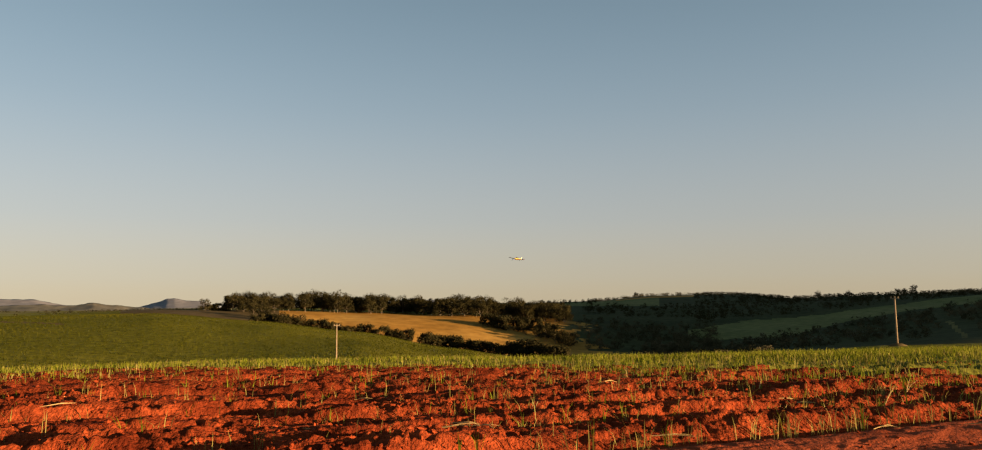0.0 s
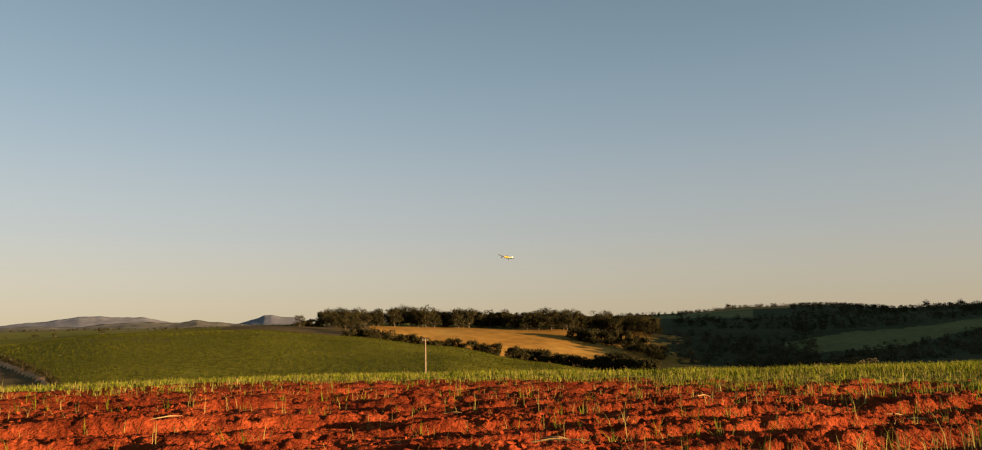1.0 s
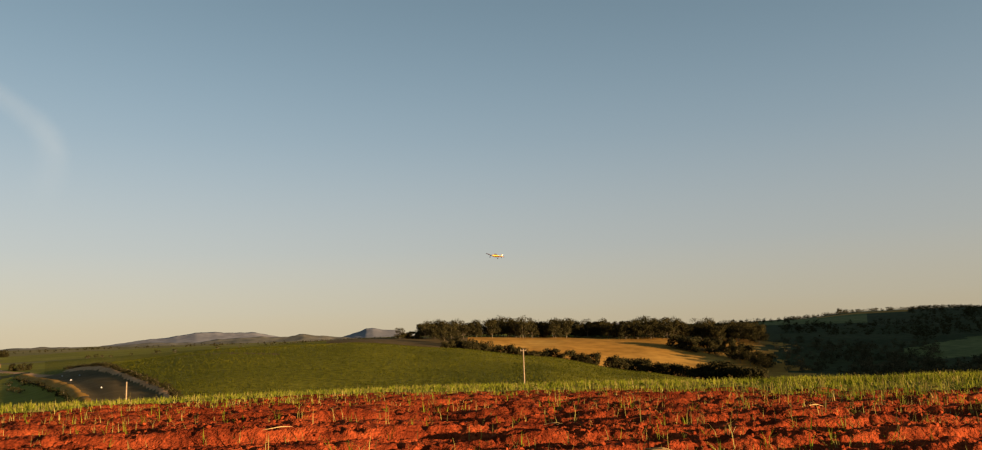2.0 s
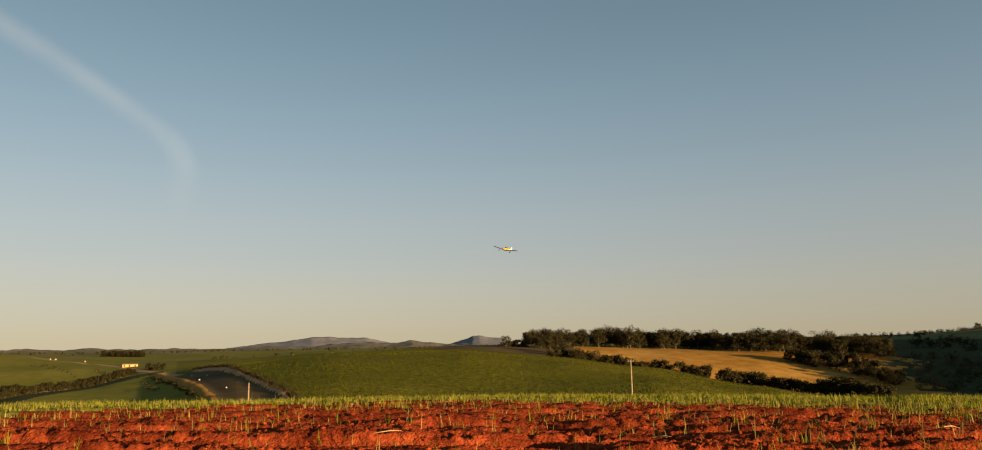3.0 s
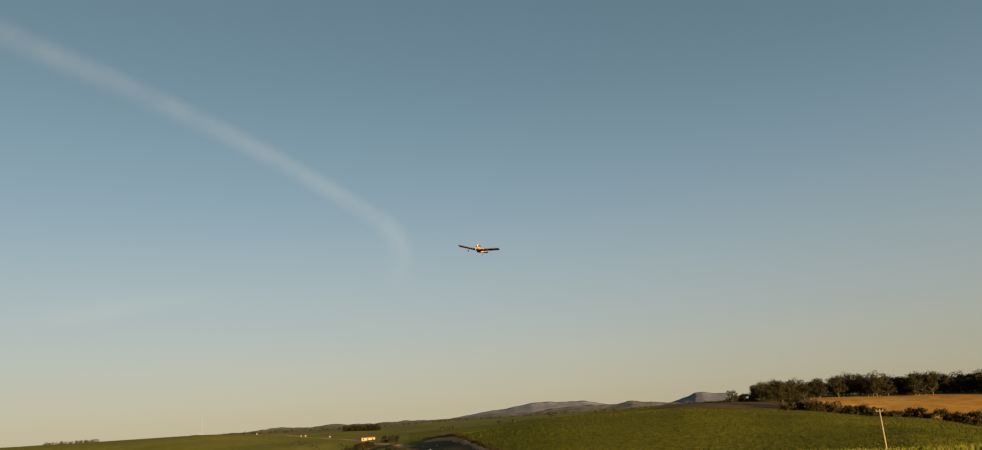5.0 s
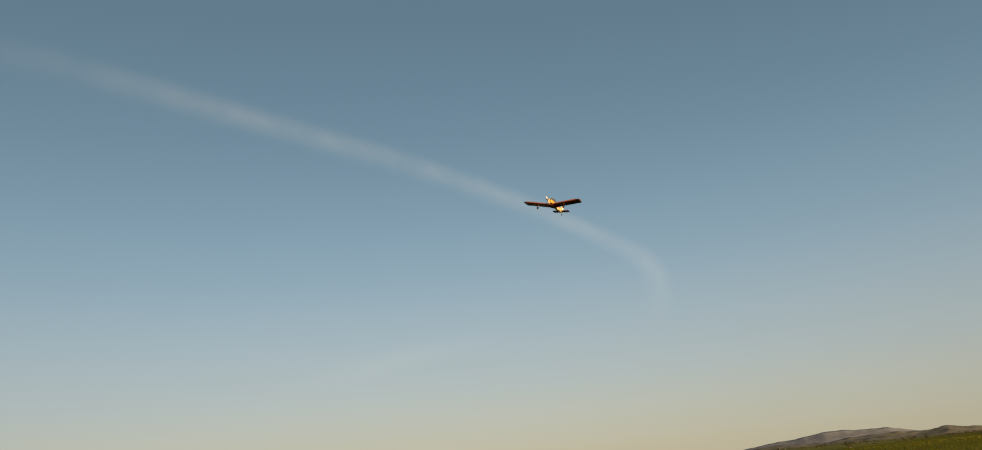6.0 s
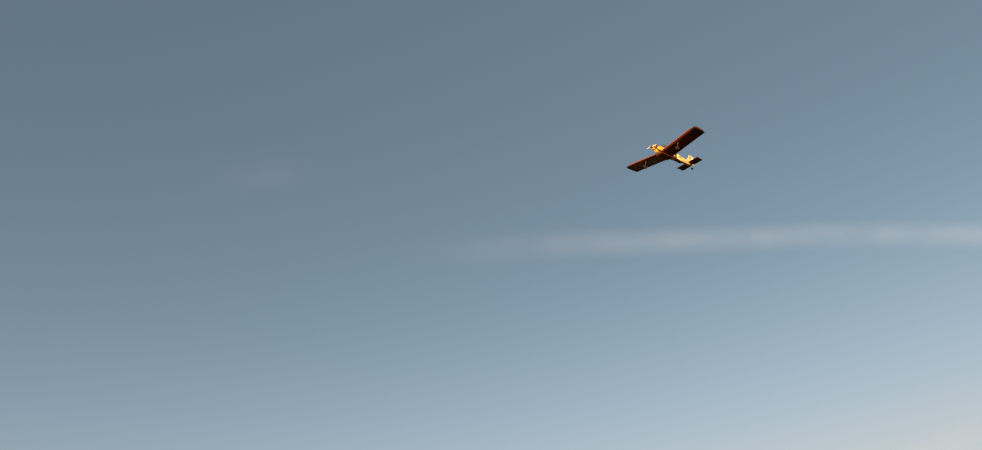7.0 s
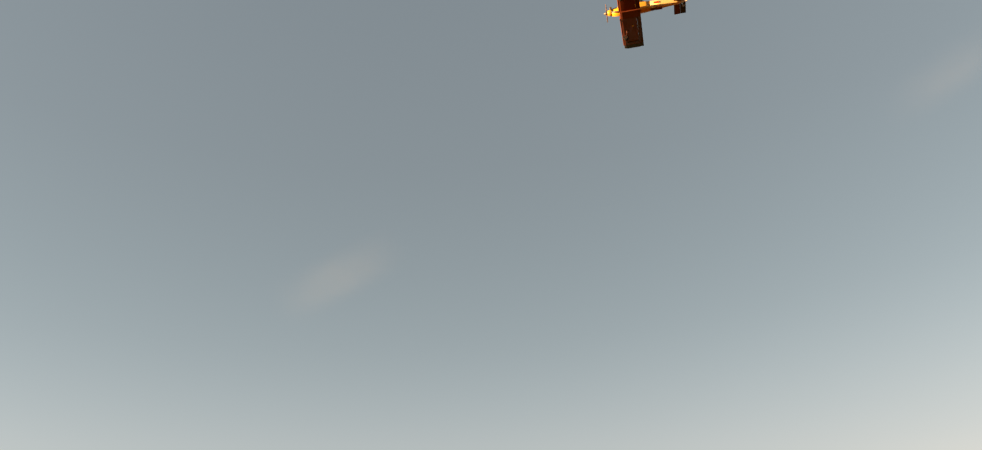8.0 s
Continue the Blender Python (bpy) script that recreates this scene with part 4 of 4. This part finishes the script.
def aeroplane():
    yellow = paint("yellow_covering", (0.52, 0.27, 0.035))
    orange = paint("red_orange_covering", (0.09, 0.020, 0.008), 0.5)
    maroon = paint("dark_red_covering", (0.05, 0.014, 0.008), 0.5)
    amber = paint("amber_covering", (0.11, 0.030, 0.010), 0.45)
    black = paint("black_trim", (0.02, 0.018, 0.018), 0.4)
    cream = paint("cream_covering", (0.56, 0.42, 0.17), 0.4)
    white = paint("white_trim", (0.78, 0.74, 0.66), 0.4)
    red = paint("red_trim", (0.5, 0.04, 0.02), 0.4)
    glass = paint("smoked_canopy", (0.05, 0.055, 0.06), 0.08)
    metal = material("bright_metal", [(0.5, 0.5, 0.5), (0.6, 0.6, 0.6)], 8, 0.3, metallic=0.9)
    dull = material("sooty_metal", [(0.10, 0.09, 0.08), (0.16, 0.14, 0.12)], 8, 0.5, metallic=0.6)
    timber = paint("pale_wooden_propeller", (0.42, 0.31, 0.24), 0.5)
    rubber = paint("wheel_rubber", (0.014, 0.013, 0.013), 0.7)
    root = new("model_aeroplane")
    tagged(root, "yellow low-wing radio-controlled model aeroplane in flight", "model aeroplane")
    # fuselage: rounded sections from the firewall to the tail
    sides = 16
    secs = [(0.36, 0.060, 0.070, 0.02), (0.20, 0.076, 0.096, 0.025), (-0.05, 0.087, 0.118, 0.035), (-0.30, 0.080, 0.110, 0.04), (-0.40, 0.074, 0.100, 0.043)]
    aft = [(-0.40, 0.074, 0.100, 0.043), (-0.60, 0.060, 0.083, 0.05), (-0.90, 0.036, 0.058, 0.055), (-1.06, 0.016, 0.04, 0.06)]
    def hull(name, rows, mat):
        v, fc = [], []
        for y, hw, hh, zc in rows:
            for k in range(sides):
                t = 2 * math.pi * k / sides
                c, s = math.cos(t), math.sin(t)
                v.append((hw * math.copysign(abs(c) ** 0.6, c), y, zc + hh * math.copysign(abs(s) ** 0.6, s)))
        for i in range(len(rows) - 1):
            for k in range(sides):
                j = (k + 1) % sides
                fc.append((i * sides + k, i * sides + j, (i + 1) * sides + j, (i + 1) * sides + k))
        fc.extend([tuple(reversed(range(sides))), tuple(range((len(rows) - 1) * sides, len(rows) * sides))])
        part(name, (v, fc), mat, root, smooth=True)

    hull("fuselage", secs, yellow)
    hull("tail_boom", aft, cream)
    part("cowling", tube([((0, 0.335, 0.02), 0.068), ((0, 0.40, 0.02), 0.066), ((0, 0.44, 0.02), 0.055), ((0, 0.452, 0.02), 0.038)], 20), yellow, root, smooth=True)
    part("air_intake", tube([((0, 0.448, 0.02), 0.044), ((0, 0.456, 0.02), 0.040)], 16), black, root)
    for x in (-0.075, 0.075):
        part("engine_cylinder", tube([((x * 0.6, 0.38, 0.05), 0.022), ((x * 1.35, 0.38, 0.075), 0.022)], 10), dull, root)
    part("exhaust_pipe", tube([((-0.06, 0.36, -0.02), 0.013), ((-0.085, 0.29, -0.05), 0.014), ((-0.09, 0.22, -0.06), 0.013)], 8), dull, root, "sooty exhaust pipe")
    prop = new("propeller")
    prop.parent = root
    prop.location = (0, 0.47, 0.02)
    part("spinner", tube([((0, -0.02, 0), 0.038), ((0, 0.01, 0), 0.036), ((0, 0.045, 0), 0.02), ((0, 0.06, 0), 0.004)], 14), dull, prop, smooth=True)
    for sgn in (-1, 1):
        part("blade", merged(([(sgn * a, 0.006 * q, w) for a, ww in ((0.02, 0.012), (0.08, 0.018), (0.14, 0.016), (0.18, 0.007)) for w, q in ((-ww, 1), (ww, -1), (ww, -1.8), (-ww, 0.2))],
             [(4 * i + j, 4 * i + (j + 1) % 4, 4 * i + 4 + (j + 1) % 4, 4 * i + 4 + j) for i in range(3) for j in range(4)] + [(3, 2, 1, 0), (12, 13, 14, 15)])), timber, prop)
    # low wing with dihedral: panels, tips, ailerons, stripes
    for sgn in (-1, 1):
        side = sgn
        part("wing_panel", wing_panel(0.21, -0.115, side * 0.06, side * 1.08, -0.07, 0.075, 0.05), orange, root)
        part("wing_tip", wing_panel(0.21, -0.20, side * 1.08, side * 1.2, 0.075, 0.09, 0.045), black, root, "black-banded wing tip")
        part("wing_tip_edge", wing_panel(0.17, -0.13, side * 1.2, side * 1.225, 0.09, 0.10, 0.03), amber, root)
        part("leading_edge", wing_panel(0.226, 0.150, side * 0.10, side * 1.08, -0.064, 0.078, 0.034), amber, root)
        part("aileron", wing_panel(-0.116, -0.20, side * 0.52, side * 1.075, -0.004, 0.075, 0.016), maroon, root)
        part("flap", wing_panel(-0.116, -0.20, side * 0.10, side * 0.51, -0.064, -0.006, 0.016), maroon, root)
        part("trim_stripe", wing_panel(0.17, -0.10, side * 0.97, side * 1.00, 0.055, 0.059, 0.053), black, root)
        # main gear
        gx = side * 0.56
        part("gear_leg", tube([((gx, 0.10, -0.01), 0.011), ((gx * 1.02, 0.13, -0.10), 0.009), ((gx * 1.02, 0.14, -0.185), 0.007)], 8), maroon, root)
        part("gear_fairing", tube([((gx, 0.10, -0.015), 0.024), ((gx, 0.11, -0.045), 0.017), ((gx, 0.12, -0.07), 0.009)], 10), maroon, root)
        tyre = part("wheel", tube([((gx * 1.02 - 0.024, 0.14, -0.185), 0.042), ((gx * 1.02 - 0.016, 0.14, -0.185), 0.055), ((gx * 1.02 + 0.016, 0.14, -0.185), 0.055), ((gx * 1.02 + 0.024, 0.14, -0.185), 0.042)], 16), rubber, root)
        part("hub", tube([((gx * 1.02 - 0.026, 0.14, -0.185), 0.014), ((gx * 1.02 + 0.026, 0.14, -0.185), 0.014)], 10), maroon, tyre)
        part("wing_hatch", box(0.035, 0.03, 0.012, (side * 0.40, -0.02, -0.045), 0.002), cream, root)
        # tail
        part("tailplane", wing_panel(-0.86, -0.98, side * 0.02, side * 0.35, 0.055, 0.055, 0.02), orange, root)
        part("elevator", wing_panel(-0.981, -1.09, side * 0.03, side * 0.345, 0.055, 0.055, 0.013), black if side > 0 else orange, root)
    fin = [(-0.80, 0.10), (-0.92, 0.22), (-0.97, 0.32), (-1.04, 0.33), (-1.04, 0.05)]
    rud = [(-1.045, 0.33), (-1.12, 0.31), (-1.145, 0.15), (-1.12, 0.03), (-1.045, 0.03)]
    for name, outline, mat, w in (("fin", fin, cream, 0.011), ("rudder", rud, white, 0.008)):
        k = len(outline)
        part(name, ([(-w, y, z) for y, z in outline] + [(w, y, z) for y, z in outline],
                    [tuple(range(k)), tuple(reversed(range(k, 2 * k)))] + [(i, i + k, (i + 1) % k + k, (i + 1) % k) for i in range(k)]), mat, root)
    part("wing_centre", wing_panel(0.21, -0.20, -0.10, 0.10, -0.088, -0.088, 0.05), orange, root)
    # shadow along the belly behind the wing, put in as a thin dark slab
    part("belly_shade", box(0.07, 0.34, 0.012, (0, -0.46, -0.050), 0.005), orange, root)
    part("fin_flash", box(0.026, 0.07, 0.05, (0, -0.99, 0.25), 0.002), red, root)
    for sgn in (-1, 1):
        part("side_flash", box(0.008, 0.10, 0.045, (sgn * 0.068, -0.52, 0.06), 0.002), red, root)
    part("canopy", tube([((0, 0.16, 0.13), 0.03), ((0, 0.08, 0.17), 0.075), ((0, -0.10, 0.18), 0.085), ((0, -0.24, 0.16), 0.06), ((0, -0.34, 0.13), 0.02)], 14), glass, root, "smoked canopy", smooth=True)
    tl = part("tail_wheel", tube([((-0.012, -1.05, -0.07), 0.028), ((0.012, -1.05, -0.07), 0.028)], 12), rubber, root)
    part("tail_strut", tube([((0, -1.0, 0.02), 0.008), ((0, -1.05, -0.07), 0.006)], 6), metal, tl)
    return root, prop


sheet()
plant_all()
scatter()
cane_crop()
sprouts()
loose_clods()
straw()
for post in ((11.45, 138, 8.4, True), (-27.98, 124, 7.1, True), (39.2, 140, 6.8, False)):
    utility_pole(*post)
mound()
barn()
huts()
mast()
mountains()
clouds()
plane, propeller = aeroplane()

# The model's flight: seconds, place, heading, climb, bank.
FLIGHT = [
    (0.0, 3.49, 101.10, 7.79, 142.5, 4.0, -8.7),
    (0.5, -2.66, 95.02, 8.56, 144.6, 5.0, -11.6),
    (1.0, -8.22, 88.92, 9.01, 144.4, 7.0, -14.8),
    (1.2, -10.91, 86.41, 9.48, 149.5, 6.3, -13.2),
    (2.5, -21.25, 71.29, 9.81, 151.2, 4.0, -13.3),
    (3.0, -24.11, 64.41, 10.20, 171.8, 1.1, -14.6),
    (3.5, -26.23, 57.03, 10.33, 184.4, 0.3, -12.5),
    (4.0, -27.45, 49.27, 10.46, 193.7, -4.8, -12.8),
    (4.2, -27.15, 46.45, 10.38, 195.0, -3.7, -13.0),
    (5.3, -26.26, 29.32, 11.36, 208.1, 4.4, -10.3),
    (5.5, -25.47, 26.18, 11.44, 206.2, 4.4, -11.5),
    (5.7, -24.59, 22.92, 11.69, 209.4, 5.2, -9.8),
    (5.9, -23.51, 19.86, 11.86, 210.6, 6.1, -10.3),
    (6.1, -22.34, 16.83, 11.93, 212.9, 5.8, -11.6),
    (6.3, -21.07, 13.86, 12.16, 215.8, 6.8, -10.2),
    (6.5, -19.73, 11.16, 12.25, 216.3, 6.2, -9.7),
    (6.7, -18.44, 8.50, 12.44, 216.5, 6.3, -10.2),
    (7.0, -16.49, 4.60, 12.75, 220.2, 5.7, -7.8),
    (7.1, -15.77, 3.41, 12.86, 220.4, 6.5, -7.6),
    (7.4, -13.43, -0.40, 13.06, 222.1, 5.4, -5.0),
    (7.5, -12.51, -1.61, 13.19, 223.2, 5.7, -4.6),
    (7.6, -11.65, -2.62, 13.19, 225.9, 6.0, -5.1),
    (7.7, -10.70, -3.71, 13.33, 225.6, 6.0, -6.1),
    (7.9, -8.94, -6.04, 13.40, 227.3, 6.5, -3.7),
    (8.0, -7.85, -7.41, 13.48, 228.9, 6.6, -4.6),
]


def motions():
    def flown(x, y, z, heading, climb, bank):
        turn = Matrix.Rotation(radians(heading), 4, "Z") @ Matrix.Rotation(radians(climb), 4, "X") @ Matrix.Rotation(radians(bank), 4, "Y")
        return Matrix.Translation((x, y, z)) @ turn

    walk(plane, [(row[0], flown(*row[1:])) for row in FLIGHT])
    walk(propeller, [(k / 10, Matrix.Translation((0, 0.47, 0.02)) @ Matrix.Rotation(radians(77 * k), 4, "Y")) for k in range(81)])


motions()
